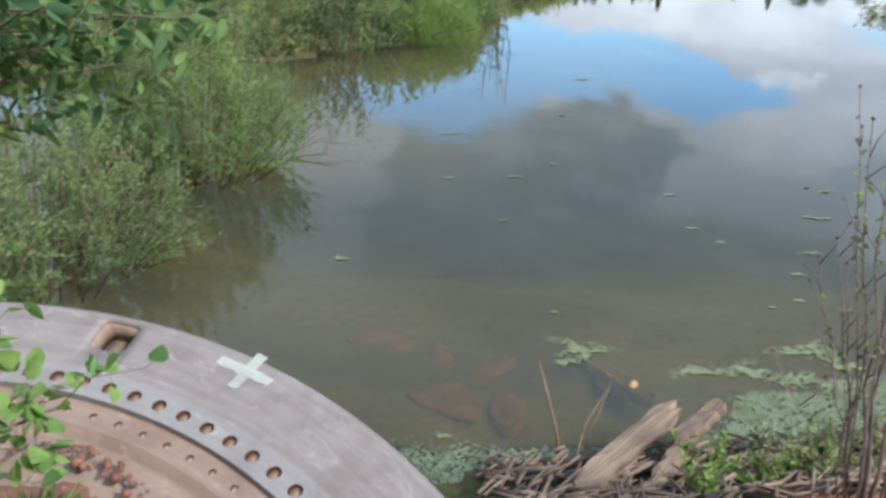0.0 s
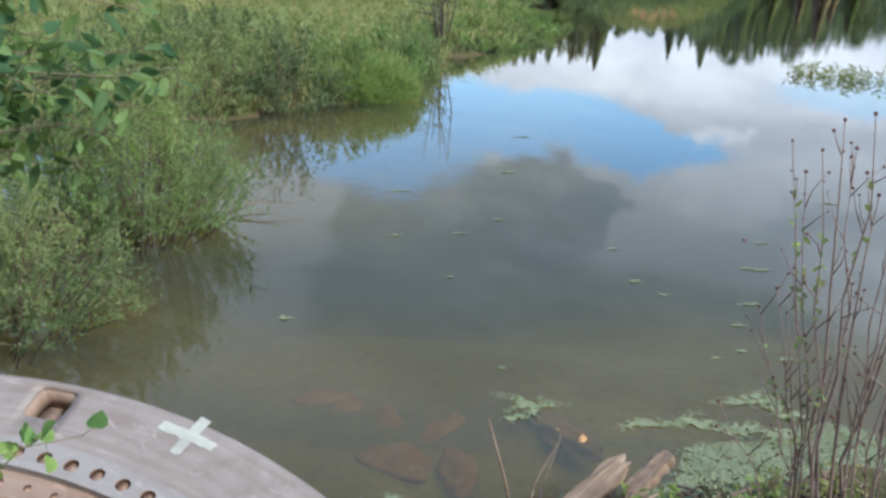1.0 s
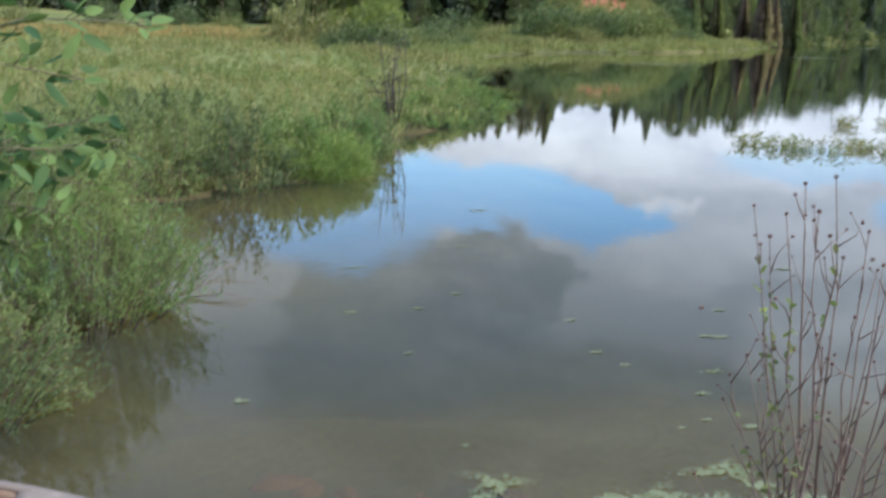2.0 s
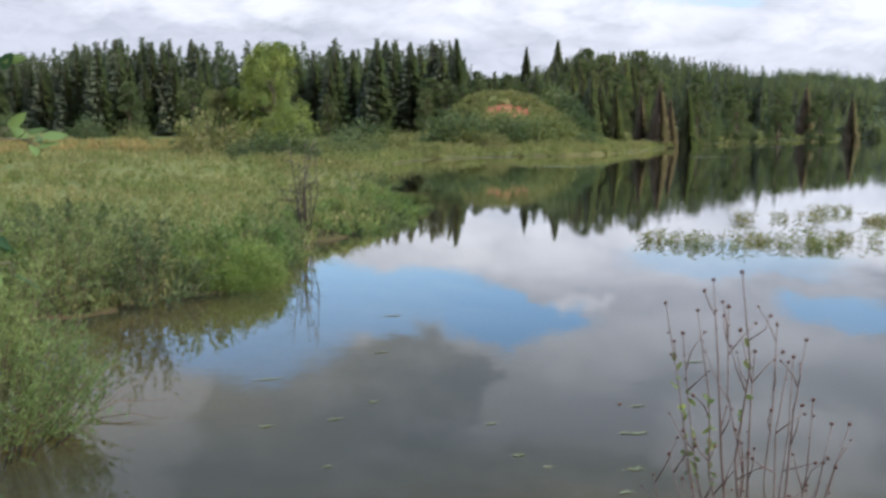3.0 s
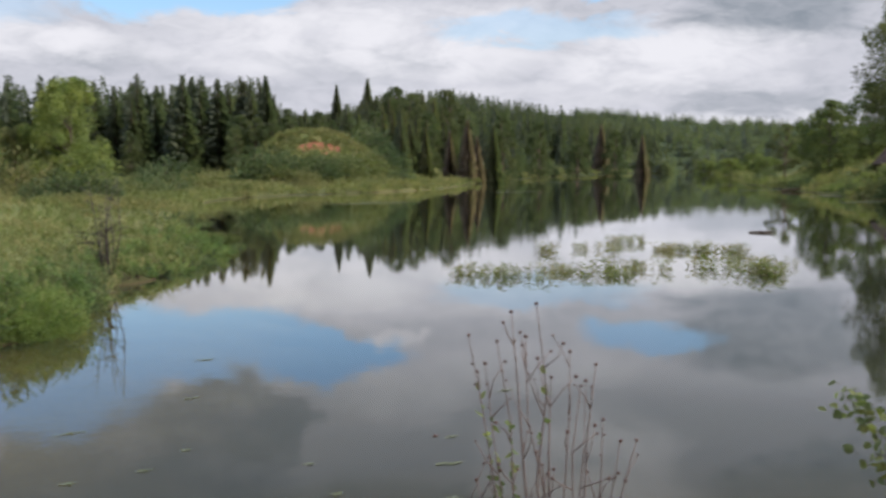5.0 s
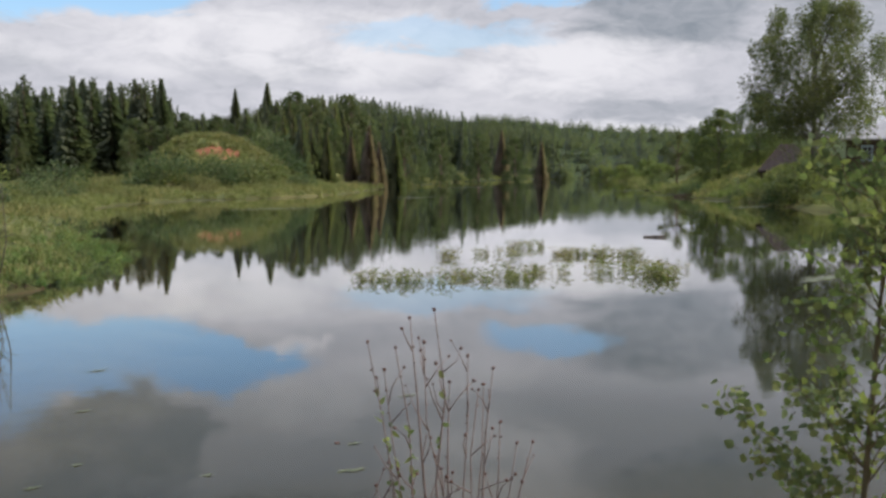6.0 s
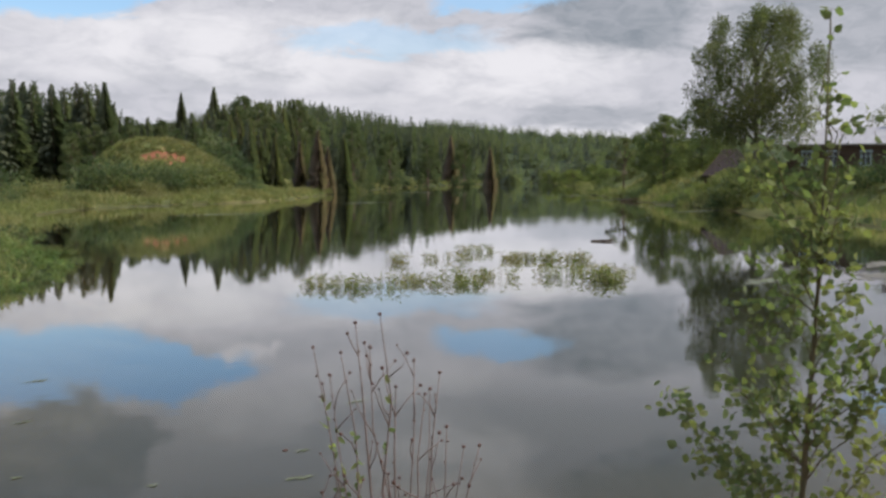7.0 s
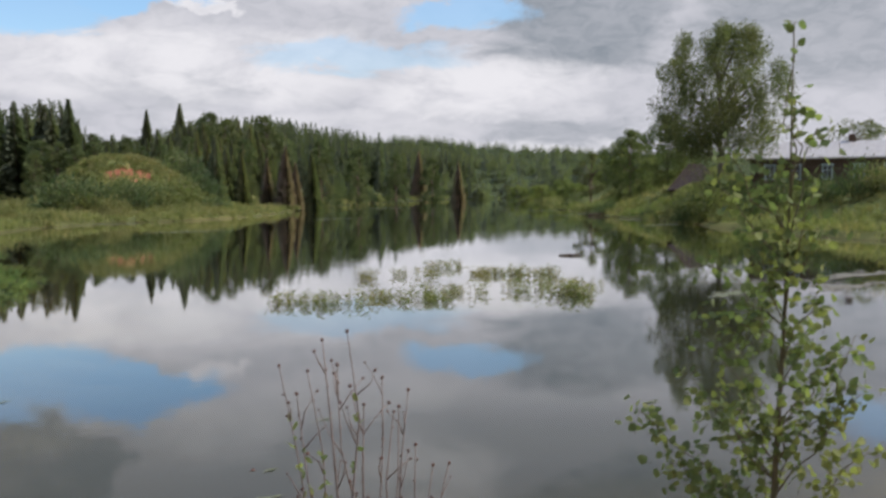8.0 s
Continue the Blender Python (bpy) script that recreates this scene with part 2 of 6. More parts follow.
def water_material():
    """Turbid pond water: a mirror by Fresnel over a brownish body that lets the bottom show faintly."""
    m, n = material("pond_water")
    pos = n.add("ShaderNodeNewGeometry").outputs["Position"]
    flat = n.add("ShaderNodeMapping", {"Vector": pos, "Scale": (1.0, 1.0, 1.0)}).outputs[0]
    ripple = n.math("ADD", n.math("MULTIPLY", n.noise(flat, 4.0, 3.0), 0.7), n.noise(flat, 0.7, 2.0))
    calm = n.ramp(n.noise(flat, 0.09, 3.0, 0.5, 0.5), 0.35, 0.75, 0.25, 1.0)
    normal = n.add("ShaderNodeBump", {"Height": ripple, "Strength": n.math("MULTIPLY", calm, 0.045), "Distance": 0.05}).outputs[0]
    silt = n.mix(n.ramp(n.noise(pos, 0.7, 4.0), 0.35, 0.7), rgb(0.057, 0.066, 0.054), rgb(0.073, 0.080, 0.060))
    body = n.add("ShaderNodeBsdfDiffuse", {0: silt})
    clear = n.add("ShaderNodeBsdfTransparent", {0: rgb(0.68, 0.62, 0.38)})
    deep = n.add("ShaderNodeMixShader", {0: 0.31, 1: clear.outputs[0], 2: body.outputs[0]})
    gloss = n.add("ShaderNodeBsdfGlossy", {"Color": rgb(1, 1, 1), "Roughness": 0.018, "Normal": normal})
    fres = n.math("MINIMUM", n.math("MULTIPLY", n.add("ShaderNodeFresnel", {"IOR": 1.33, "Normal": normal}).outputs[0], 1.45), 0.96)
    top = n.add("ShaderNodeMixShader", {0: fres, 1: deep.outputs[0], 2: gloss.outputs[0]})
    n.tree.links.new(top.outputs[0], n.add("ShaderNodeOutputMaterial").inputs[0])
    return m


# ---- mesh helpers ----
def mesh_object(name, verts, faces, mat, parent=None, label="", smooth=False):
    """One mesh object from arrays; faces all of one size, or a list of index tuples."""
    me = bpy.data.meshes.new(name)
    verts = np.asarray(verts, dtype=np.float32)
    if isinstance(faces, np.ndarray):
        k = faces.shape[1]
        me.vertices.add(len(verts))
        me.vertices.foreach_set("co", verts.ravel())
        me.loops.add(faces.size)
        me.loops.foreach_set("vertex_index", faces.ravel().astype(np.int32))
        me.polygons.add(len(faces))
        me.polygons.foreach_set("loop_start", np.arange(0, faces.size, k, dtype=np.int32))
        me.polygons.foreach_set("loop_total", np.full(len(faces), k, dtype=np.int32))
        me.update(calc_edges=True)
    else:
        me.from_pydata([tuple(map(float, v)) for v in verts], [], faces)
    if smooth:
        me.polygons.foreach_set("use_smooth", np.ones(len(me.polygons), dtype=bool))
    me.materials.append(mat)
    ob = new(name, me)
    if parent is not None:
        ob.parent = parent
    if label:
        ob["label"] = label
    return ob


def part(name, bm, mat, parent=None, label="", smooth=False):
    me = bpy.data.meshes.new(name)
    bm.to_mesh(me)
    bm.free()
    if smooth:
        me.polygons.foreach_set("use_smooth", np.ones(len(me.polygons), dtype=bool))
    me.materials.append(mat)
    ob = new(name, me)
    if parent is not None:
        ob.parent = parent
    if label:
        ob["label"] = label
    return ob


class Soup:
    """Gathers vertices and triangles."""

    def __init__(self):
        self.v, self.f, self.n = [], [], 0

    def add(self, v, f):
        v, f = np.asarray(v, float).reshape(-1, 3), np.asarray(f, int).reshape(-1, 3)
        self.v.append(v), self.f.append(f + self.n)
        self.n += len(v)

    def tube(self, path, radii, sides=5):
        path = np.asarray(path, float)
        t = np.gradient(path, axis=0)
        t /= np.linalg.norm(t, axis=1)[:, None] + 1e-9
        ref = np.array([0.37, 0.61, 0.2]) if abs(t[0][2]) > 0.8 else np.array([0.05, 0.1, 1.0])
        u = np.cross(t, ref)
        u /= np.linalg.norm(u, axis=1)[:, None] + 1e-9
        w = np.cross(t, u)
        a = np.arange(sides) * 2 * math.pi / sides
        ring = u[:, None] * np.cos(a)[None, :, None] + w[:, None] * np.sin(a)[None, :, None]
        v = (path[:, None] + ring * np.asarray(radii)[:, None, None]).reshape(-1, 3)
        f = []
        for i in range(len(path) - 1):
            for j in range(sides):
                p, q = i * sides + j, i * sides + (j + 1) % sides
                f += [(p, q, q + sides), (p, q + sides, p + sides)]
        last = (len(path) - 1) * sides
        f += [(last, last + j, last + j + 1) for j in range(1, sides - 1)]
        f += [(0, j + 1, j) for j in range(1, sides - 1)]
        self.add(v, f)

    def leaves(self, at, along, length, width, rng, shape="long", droop=0.0):
        """One small folded leaf at each place, pointing along its own way."""
        at, along = np.asarray(at, float), np.asarray(along, float)
        n = len(at)
        along = along / (np.linalg.norm(along, axis=1)[:, None] + 1e-9)
        side = np.cross(along, rng.normal(size=(n, 3)))
        side /= np.linalg.norm(side, axis=1)[:, None] + 1e-9
        nor = np.cross(side, along)
        L = (np.asarray(length) * np.ones(n))[:, None]
        W = (np.asarray(width) * np.ones(n))[:, None]
        if shape == "long":
            v = np.stack([at, at + along * L * 0.45 + side * W * 0.5 + nor * W * 0.18,
                          at + along * L - np.array([0, 0, 1]) * L * droop, at + along * L * 0.45 - side * W * 0.5 + nor * W * 0.18], 1)
            f = np.array([[0, 1, 2], [0, 2, 3]])
        else:
            rim = [at + along * L * u + side * W * w + nor * W * abs(w) * 0.3
                   for u, w in ((0.0, 0.0), (0.1, 0.33), (0.36, 0.5), (0.7, 0.36), (1.0, 0.0), (0.7, -0.36), (0.36, -0.5), (0.1, -0.33))]
            v = np.stack(rim, 1)
            f = np.array([[0, 1, 2], [0, 2, 3], [0, 3, 4], [0, 4, 5], [0, 5, 6], [0, 6, 7]])
        k = v.shape[1]
        self.add(v.reshape(-1, 3), (f[None] + np.arange(n)[:, None, None] * k).reshape(-1, 3))

    def make(self, name, mat, parent=None, label="", smooth=False):
        return mesh_object(name, np.concatenate(self.v), np.concatenate(self.f), mat, parent, label, smooth)


def thing(name, label, category, at=(0, 0, 0), group=""):
    ob = new(name)
    ob.location = at
    return tagged(ob, label, category, group)


# ---- the lie of the land ----
def step(lo, hi, v):
    t = np.clip((v - lo) / (hi - lo), 0, 1)
    return t * t * (3 - 2 * t)


# the pond's outline in plan, anticlockwise from the dam
SHORE = np.array([(40, -6), (30, -4), (14, 1.0), (8, 2.6), (5, 3.6), (3.2, 4.4), (1.6, 4.1), (0.3, 3.9), (-1.2, 4.6), (-2.6, 5.0), (-6, 9.0), (-13, 11.5),
                  (-9, 14.0), (-3.4, 14.6), (-1.2, 15.6), (0.6, 17.0), (1.7, 19.2), (3.1, 24.0), (5.4, 26.5), (8.2, 33.6), (8.0, 40), (9.2, 46), (10.6, 53), (13.0, 62),
                  (16.4, 72.5), (21, 79), (28, 85), (36, 86), (43, 90), (50, 96.5), (69, 119), (91, 143), (124, 173), (150, 187), (190, 214), (182, 190), (128, 127), (92, 90), (77, 70.5), (66, 53), (58, 40), (50, 27), (44, 8)], float)


def shore_distance(x, y):
    """Metres to the shoreline: positive on land, negative on the water."""
    px, py = np.asarray(x, float).ravel(), np.asarray(y, float).ravel()
    best, inside = np.full(px.shape, 1e9), np.zeros(px.shape, bool)
    for (ax, ay), (bx, by) in zip(SHORE, np.roll(SHORE, -1, 0)):
        dx, dy = bx - ax, by - ay
        t = np.clip(((px - ax) * dx + (py - ay) * dy) / (dx * dx + dy * dy), 0, 1)
        best = np.minimum(best, np.hypot(px - ax - t * dx, py - ay - t * dy))
        cross = (ay > py) != (by > py)
        inside ^= cross & (px < dx * (py - ay) / (dy if dy else 1e-9) + ax)
    return np.where(inside, -best, best).reshape(np.shape(x))


def wavy(x, y, s):
    """Smooth unevenness, about -1 to 1."""
    return (np.sin(x / s + 1.3 * np.sin(y / s * 0.7)) + np.sin(y / s * 1.13 + 2.1 + 1.1 * np.sin(x / s * 0.9))) * 0.5


def height(x, y):
    x, y = np.asarray(x, float), np.asarray(y, float)
    r, az = np.hypot(x, y), np.degrees(np.arctan2(x, y))
    d = shore_distance(x, y) + wavy(x, y, 0.45) * np.clip(r / 40, 0.02, 0.5) + wavy(x, y, 2.6) * np.clip(r / 60, 0.0, 0.5)
    land = 0.32 * step(-0.1, 1.2, d) + 0.5 * step(1, 14, d)
    near = step(9.0, 5.0, r)
    land = land * (1 - near) + near * (1.42 * step(-0.15, 2.9, d) + 0.03 * wavy(x, y, 0.23))
    land += step(34, 20, np.hypot(x - 20, y + 12)) * 0.6 * step(2, 9, d)
    hills = 12.5 * step(6, 48, d) * step(12, 24, az) * step(54, 34, az) + 5.0 * step(60, 150, d) * step(26, 10, az) * step(-90, -40, az)
    hills += (4.3 + 0.6 * wavy(x, y, 2.3)) * np.exp(-(np.abs(x - 39.5) / np.where(x < 39.5, 6.5, 8.0)) ** 3 - ((y - 111) / 11) ** 2)
    hills += 1.5 * step(0.5, 6, d) * step(47, 51, az) * step(57.5, 55, az)
    hills += 2.3 * step(2, 14, d) * step(43.2, 46.2, az) * step(120, 90, az)
    hills += (24 + 4 * wavy(x, y, 170)) * step(380, 720, r) * step(-60, 0, az) * step(130, 80, az)
    land = land + hills * step(30, 60, r) + 0.12 * wavy(x, y, 5.0) * step(3, 10, d)
    bed = -0.28 * step(0, 0.8, -d) - 0.6 * step(0.8, 5, -d) - 0.8 * step(4, 14, -d)
    bed = np.minimum(bed + 0.7 * np.exp(-((x - 0.2) / 1.3) ** 2 - ((y - 6.0) / 1.2) ** 2) * step(0.3, 1.2, -d), np.minimum(bed * 0.3, -0.02))
    return np.where(d > 0, land, bed)


def ground_z(x, y):
    return float(height(np.array([x]), np.array([y]))[0])


def build_ground():
    ang = np.radians(np.concatenate([np.arange(-34, 76, 0.45), np.arange(76, 326, 4.0)]))
    rad = 0.35 * np.exp(np.arange(0, 236) * 0.0387)
    a, r = np.meshgrid(ang, rad, indexing="ij")
    x, y = r * np.sin(a), r * np.cos(a)
    v = np.stack([x, y, height(x, y)], -1).reshape(-1, 3)
    na, nr = len(ang), len(rad)
    i, j = np.meshgrid(np.arange(na), np.arange(nr - 1), indexing="ij")
    i2 = (i + 1) % na
    f = np.stack([i * nr + j, i * nr + j + 1, i2 * nr + j + 1, i2 * nr + j], -1).reshape(-1, 4)
    v = np.concatenate([v, [(0, 0, ground_z(0, 0))]])
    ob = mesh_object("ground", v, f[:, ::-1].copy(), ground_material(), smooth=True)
    mid = [(na * nr, (k + 1) % na * nr, k * nr) for k in range(na)]
    cap = mesh_object("ground", [v[q] for t in mid for q in t], [(3 * k, 3 * k + 2, 3 * k + 1) for k in range(na)], ob.data.materials[0])
    cap.data.transform(Matrix.Translation((0, 0, -0.002)))
    bm = bmesh.new()
    bm.from_mesh(ob.data)
    bm.from_mesh(cap.data)
    bm.to_mesh(ob.data)
    bm.free()
    bpy.data.objects.remove(cap)
    tagged(ob, "grassy uneven ground around a pond with red clay bank", "ground", kind="structure")
    w = mesh_object("water", [(-60, -40, 0), (260, -40, 0), (260, 260, 0), (-60, 260, 0)], [(0, 1, 2, 3)], water_material())
    tagged(w, "still murky pond water mirroring sky and woods", "water", kind="structure")


build_ground()


# ---- far woods ----
def polar(az, dist):
    return dist * math.sin(radians(az)), dist * math.cos(radians(az))


def spruce_soup(h, spread, rng, boughs=600):
    """Crown of a spruce: drooping, ragged boughs all up the trunk, closer and shorter towards the tip."""
    s = Soup()
    n = boughs
    q = (np.arange(n) + rng.uniform(0, 1, n)) / n
    z = h * (0.04 + 0.94 * (1 - (1 - q) ** 0.8))
    r = spread * h * np.clip(1 - z / h, 0.012, 1) ** 0.85 * rng.uniform(0.45, 1.15, n) + 0.012 * h
    a = np.arange(n) * 2.39996 + rng.uniform(-0.7, 0.7, n)
    out = np.stack([np.cos(a), np.sin(a), np.zeros(n)], 1)
    tan = np.stack([-np.sin(a), np.cos(a), np.zeros(n)], 1)
    up = np.array([0, 0, 1.0])
    wide = (0.10 * r + 0.007 * h)[:, None]
    base = z[:, None] * up
    droop = rng.uniform(-0.05, 0.55, n)[:, None]
    r = r[:, None]
    tip = base + out * r - up * r * droop
    mid = base + out * r * 0.55 - up * r * droop * 0.35
    hang = rng.uniform(0.5, 2.6, n)[:, None]
    v = np.stack([base + out * r * 0.1, mid + tan * wide - up * wide * hang, tip, mid - tan * wide * 0.6 + up * wide * 0.3], 1).reshape(-1, 3)
    f = np.array([[0, 1, 2], [0, 2, 3]])
    s.add(v, (f[None] + np.arange(n)[:, None, None] * 4).reshape(-1, 3))
    m = 20
    a = rng.uniform(0, 2 * math.pi, m)
    s.leaves(np.stack([0 * a, 0 * a, h * rng.uniform(0.86, 0.97, m)], 1), np.stack([np.cos(a), np.sin(a), 0.9 + 0 * a], 1), 0.045 * h, 0.018 * h, rng)
    return s


def make_spruce(name, h, spread, seed, mat, label, category="spruce tree", group="spruces of the wood", boughs=600):
    rng = np.random.default_rng(seed)
    t = thing(name, label, category, group=group)
    trunk = Soup()
    trunk.tube([(0, 0, -0.4), (0, 0, 0.4 * h), (0, 0, 0.97 * h)], [0.016 * h, 0.011 * h, 0.002 * h], 6)
    trunk.make("trunk", BARK, t)
    spruce_soup(h, spread, rng, boughs).make("crown", mat, t)
    return t


# height of the woods' skyline above the horizon, in degrees, along the view
SKY_AZ = (-34, -12, -8, -3, 5, 10, 16, 17.6, 20, 24, 28, 32, 36, 42, 47, 52)
SKY_EL = (2.6, 3.3, 4.0, 4.9, 4.9, 5.4, 5.7, 3.3, 3.2, 4.3, 4.4, 3.75, 3.05, 2.0, 1.75, 2.2)


def build_woods():
    rng = np.random.default_rng(7)
    kinds = [make_spruce("spruce_tree", 10.0, s, 30 + i, SPRUCE_LEAF, "dark green spruce in the dense wood beyond the pond")
             for i, s in enumerate((0.20, 0.24, 0.27, 0.22, 0.30))]
    kinds += [make_spruce("spruce_tree", 10.0, s, 36 + i, OLIVE_SPRUCE, "olive green spruce at the wood's edge by the pond") for i, s in enumerate((0.19, 0.23))]
    spots, taken = [], set()
    azs, dists = rng.uniform(-34, 52, 26000), rng.uniform(105, 330, 26000)
    xs, ys = dists * np.sin(np.radians(azs)), dists * np.cos(np.radians(azs))
    for az, dist, x, y, d, z in zip(azs, dists, xs, ys, shore_distance(xs, ys), height(xs, ys)):
        if len(spots) >= 1600:
            break
        if az < 15:
            ok = 158 + 8 * math.sin(az * 0.4) < dist < 235
        elif az < 23:
            ok = 134 + (23 - az) * 4 < dist < 230
        elif az > 40.5:
            ok = 3 < d < 30 and az < 45.0 and rng.uniform() < 0.3
        else:
            ok = 9 + 3 * math.sin(az * 1.7) < d < 80
        cell = (int(x // 1.9), int(y // 1.9))
        if not ok or cell in taken:
            continue
        taken.add(cell)
        crest = 3 + dist * math.tan(radians(float(np.interp(az, SKY_AZ, SKY_EL)))) - z
        h = min(crest * (rng.uniform(0.84, 1.06) if az < 16.5 else rng.uniform(0.70, 1.08)), rng.uniform(11, 19) if az < 24 else rng.uniform(9, 18))
        if az > 40.5:
            h = rng.uniform(2.6, 4.4)
        elif 24 < az and d < 16:
            h = rng.uniform(6, 9.5)
        if h > 2.5:
            spots.append((x, y, z, h, dist, 5 + len(spots) % 2 if az > 23.5 and d < 26 and rng.uniform() < 0.7 else len(spots) % 5))
    spots.sort(key=lambda q: q[4])
    used = set()
    for x, y, z, h, _, kind in spots[:290]:
        k = kinds[kind]
        m = pose(x, y, z - 0.1, 0, 0, rng.uniform(0, 360)) @ Matrix.Scale(h / 10.0, 4)
        if kind not in used:
            used.add(kind)
            k.matrix_basis = m
        else:
            copy_thing(k, Matrix(m) @ Matrix.Diagonal((*(1 / c for c in k.scale), 1)))
    rest = Soup()
    soups = [spruce_soup(10.0, s, np.random.default_rng(60 + i), 155) for i, s in enumerate((0.22, 0.26, 0.30))]
    light = [spruce_soup(10.0, 0.3, np.random.default_rng(80 + i), 60) for i in range(3)]
    light = [(np.concatenate(s.v), np.concatenate(s.f)) for s in light]
    soups = [(np.concatenate(s.v), np.concatenate(s.f)) for s in soups]
    for i, (x, y, z, h, *_) in enumerate(spots[290:]):
        v, f = soups[i % 3]
        a = rng.uniform(0, 6.28)
        rot = np.array([[math.cos(a), -math.sin(a), 0], [math.sin(a), math.cos(a), 0], [0, 0, 1]])
        rest.add((v @ rot.T) * (h / 10.0) + (x, y, z), f)
    for i in range(900):
        az, dist = rng.uniform(35, 55), rng.uniform(250, 760)
        x, y = polar(az, dist)
        v, f = light[i % 3]
        rest.add(v * rng.uniform(0.5, 0.85) * (2.3, 2.3, 1.0) + (x, y, ground_z(x, y) - 1), f)
    tagged(rest.make("far_woods", SPRUCE_LEAF), "dense dark spruce woods covering the hills", "woods", kind="stuff")
    # single trees that stand out
    for az, el, dist, mat, label, name in (
            (22.65, 5.2, 172, SPRUCE_LEAF, "tall pointed spruce rising above the wood", "spruce_tree"),
            (20.75, 4.8, 175, SPRUCE_LEAF, "tall pointed spruce rising above the wood", "spruce_tree"),
            (16.5, 5.35, 150, SPRUCE_LEAF, "tall pointed spruce at the edge of the wood", "spruce_tree"),
            (12.2, 5.2, 158, SPRUCE_LEAF, "tall pointed spruce at the edge of the wood", "spruce_tree"),
            (28.8, 2.7, 131, DRY_LEAF, "dead spruce with rusty brown needles by the shore", "dead_spruce"),
            (27.7, 1.95, 133, DRY_LEAF, "slim dead spruce with reddish brown needles", "dead_spruce"),
            (29.4, 1.7, 132, DRY_LEAF, "half-dead spruce turning brown", "dead_spruce"),
            (39.45, 1.65, 208, DRY_LEAF, "dead spruce with rusty brown needles by the shore", "dead_spruce"),
            (37.0, 2.35, 230, DRY_LEAF, "browning spruce in the wood", "dead_spruce"),
            (24.2, 2.6, 128, OLIVE_SPRUCE, "young olive green spruce by the shore", "spruce_tree"),
            (26.2, 2.3, 127, OLIVE_SPRUCE, "young olive green spruce by the shore", "spruce_tree"),
            (30.4, 2.4, 134, OLIVE_SPRUCE, "young olive green spruce by the shore", "spruce_tree")):
        x, y = polar(az, dist)
        z = ground_z(x, y)
        h = 3 + dist * math.tan(radians(el)) - z
        t = make_spruce(name, h, 0.22 if h > 11 else 0.2, int(az * 10), mat, label, boughs=1600)
        t.location = (x, y, z)


build_woods()


# ---- broadleaf trees and bushes ----
def make_tree(name, label, category, at, h, trunk_h, crown, seed, leaf_mat, bark, n_leaf, leaf, hang=0.0, limbs=9, group="", lobes=46, lobe=(0.16, 0.32), dome=0.75, tall_lobe=0.8, skirt=0.45):
    """A broadleaf tree: tapered trunk, limbs that fork, and a crown of many leaves in uneven clumps.
    crown: half width, and the heights of its bottom and of its widest part, as shares of h."""
    rng = np.random.default_rng(seed)
    t = thing(name, label, category, at, group)
    wide, low, belly = crown
    wood = Soup()
    lean = rng.uniform(-0.04, 0.04, 2) * h
    top = np.array([lean[0], lean[1], 0.86 * h])
    path = np.array([(0, 0, -0.3), (lean[0] * 0.2, lean[1] * 0.2, trunk_h), (lean[0] * 0.6, lean[1] * 0.6, 0.6 * h), top])
    wood.tube(path, [0.022 * h, 0.016 * h, 0.008 * h, 0.002 * h], 8)

    def radius(q):
        q = np.clip(q, 0, 1)
        return wide * np.where(q < belly, skirt + (1 - skirt) * np.sin(q / belly * math.pi / 2), np.cos((q - belly) / (1 - belly) * math.pi / 2) ** dome)

    centres, sizes = [], []
    for i in range(lobes):
        q = rng.uniform(0.02, 0.97)
        a = rng.uniform(0, 2 * math.pi)
        r = radius(q) * math.sqrt(rng.uniform(0.08, 0.95))
        z = h * (low + (1 - low) * q)
        c = np.array([r * math.cos(a), r * math.sin(a), z * 0.97])
        centres.append(c)
        sizes.append(wide * rng.uniform(*lobe) * (1.1 - 0.4 * q))
        if i % max(1, lobes // (limbs * 2)) == 0:
            start = np.array([0, 0, 0.0]) + path[1] * 1.0
            start = start + (top - path[1]) * max(0.0, min(0.8, q - 0.25))
            mid = (start + c) / 2 + np.array([0, 0, 0.06 * h]) * rng.uniform(0, 1)
            wood.tube([start, mid, c], [0.009 * h, 0.005 * h, 0.0018 * h], 5)
    wood.make("trunk", bark, t)
    centres, sizes = np.array(centres), np.array(sizes)
    pick = rng.integers(0, lobes, n_leaf)
    off = rng.normal(size=(n_leaf, 3))
    off *= (rng.uniform(0.2, 1.0, n_leaf) ** 0.5 / np.linalg.norm(off, axis=1))[:, None]
    at_ = centres[pick] + off * sizes[pick][:, None] * (1.0, 1.0, tall_lobe)
    if hang:
        at_[:, 2] -= rng.exponential(hang, n_leaf) * (rng.uniform(size=n_leaf) < 0.5)
    way = off + rng.normal(size=(n_leaf, 3)) * 0.7 + (0, 0, -0.5 if hang else 0.2)
    s = Soup()
    s.leaves(at_, way, leaf * rng.uniform(0.7, 1.3, n_leaf), leaf * 0.62, rng)
    s.make("crown", leaf_mat, t)
    return t


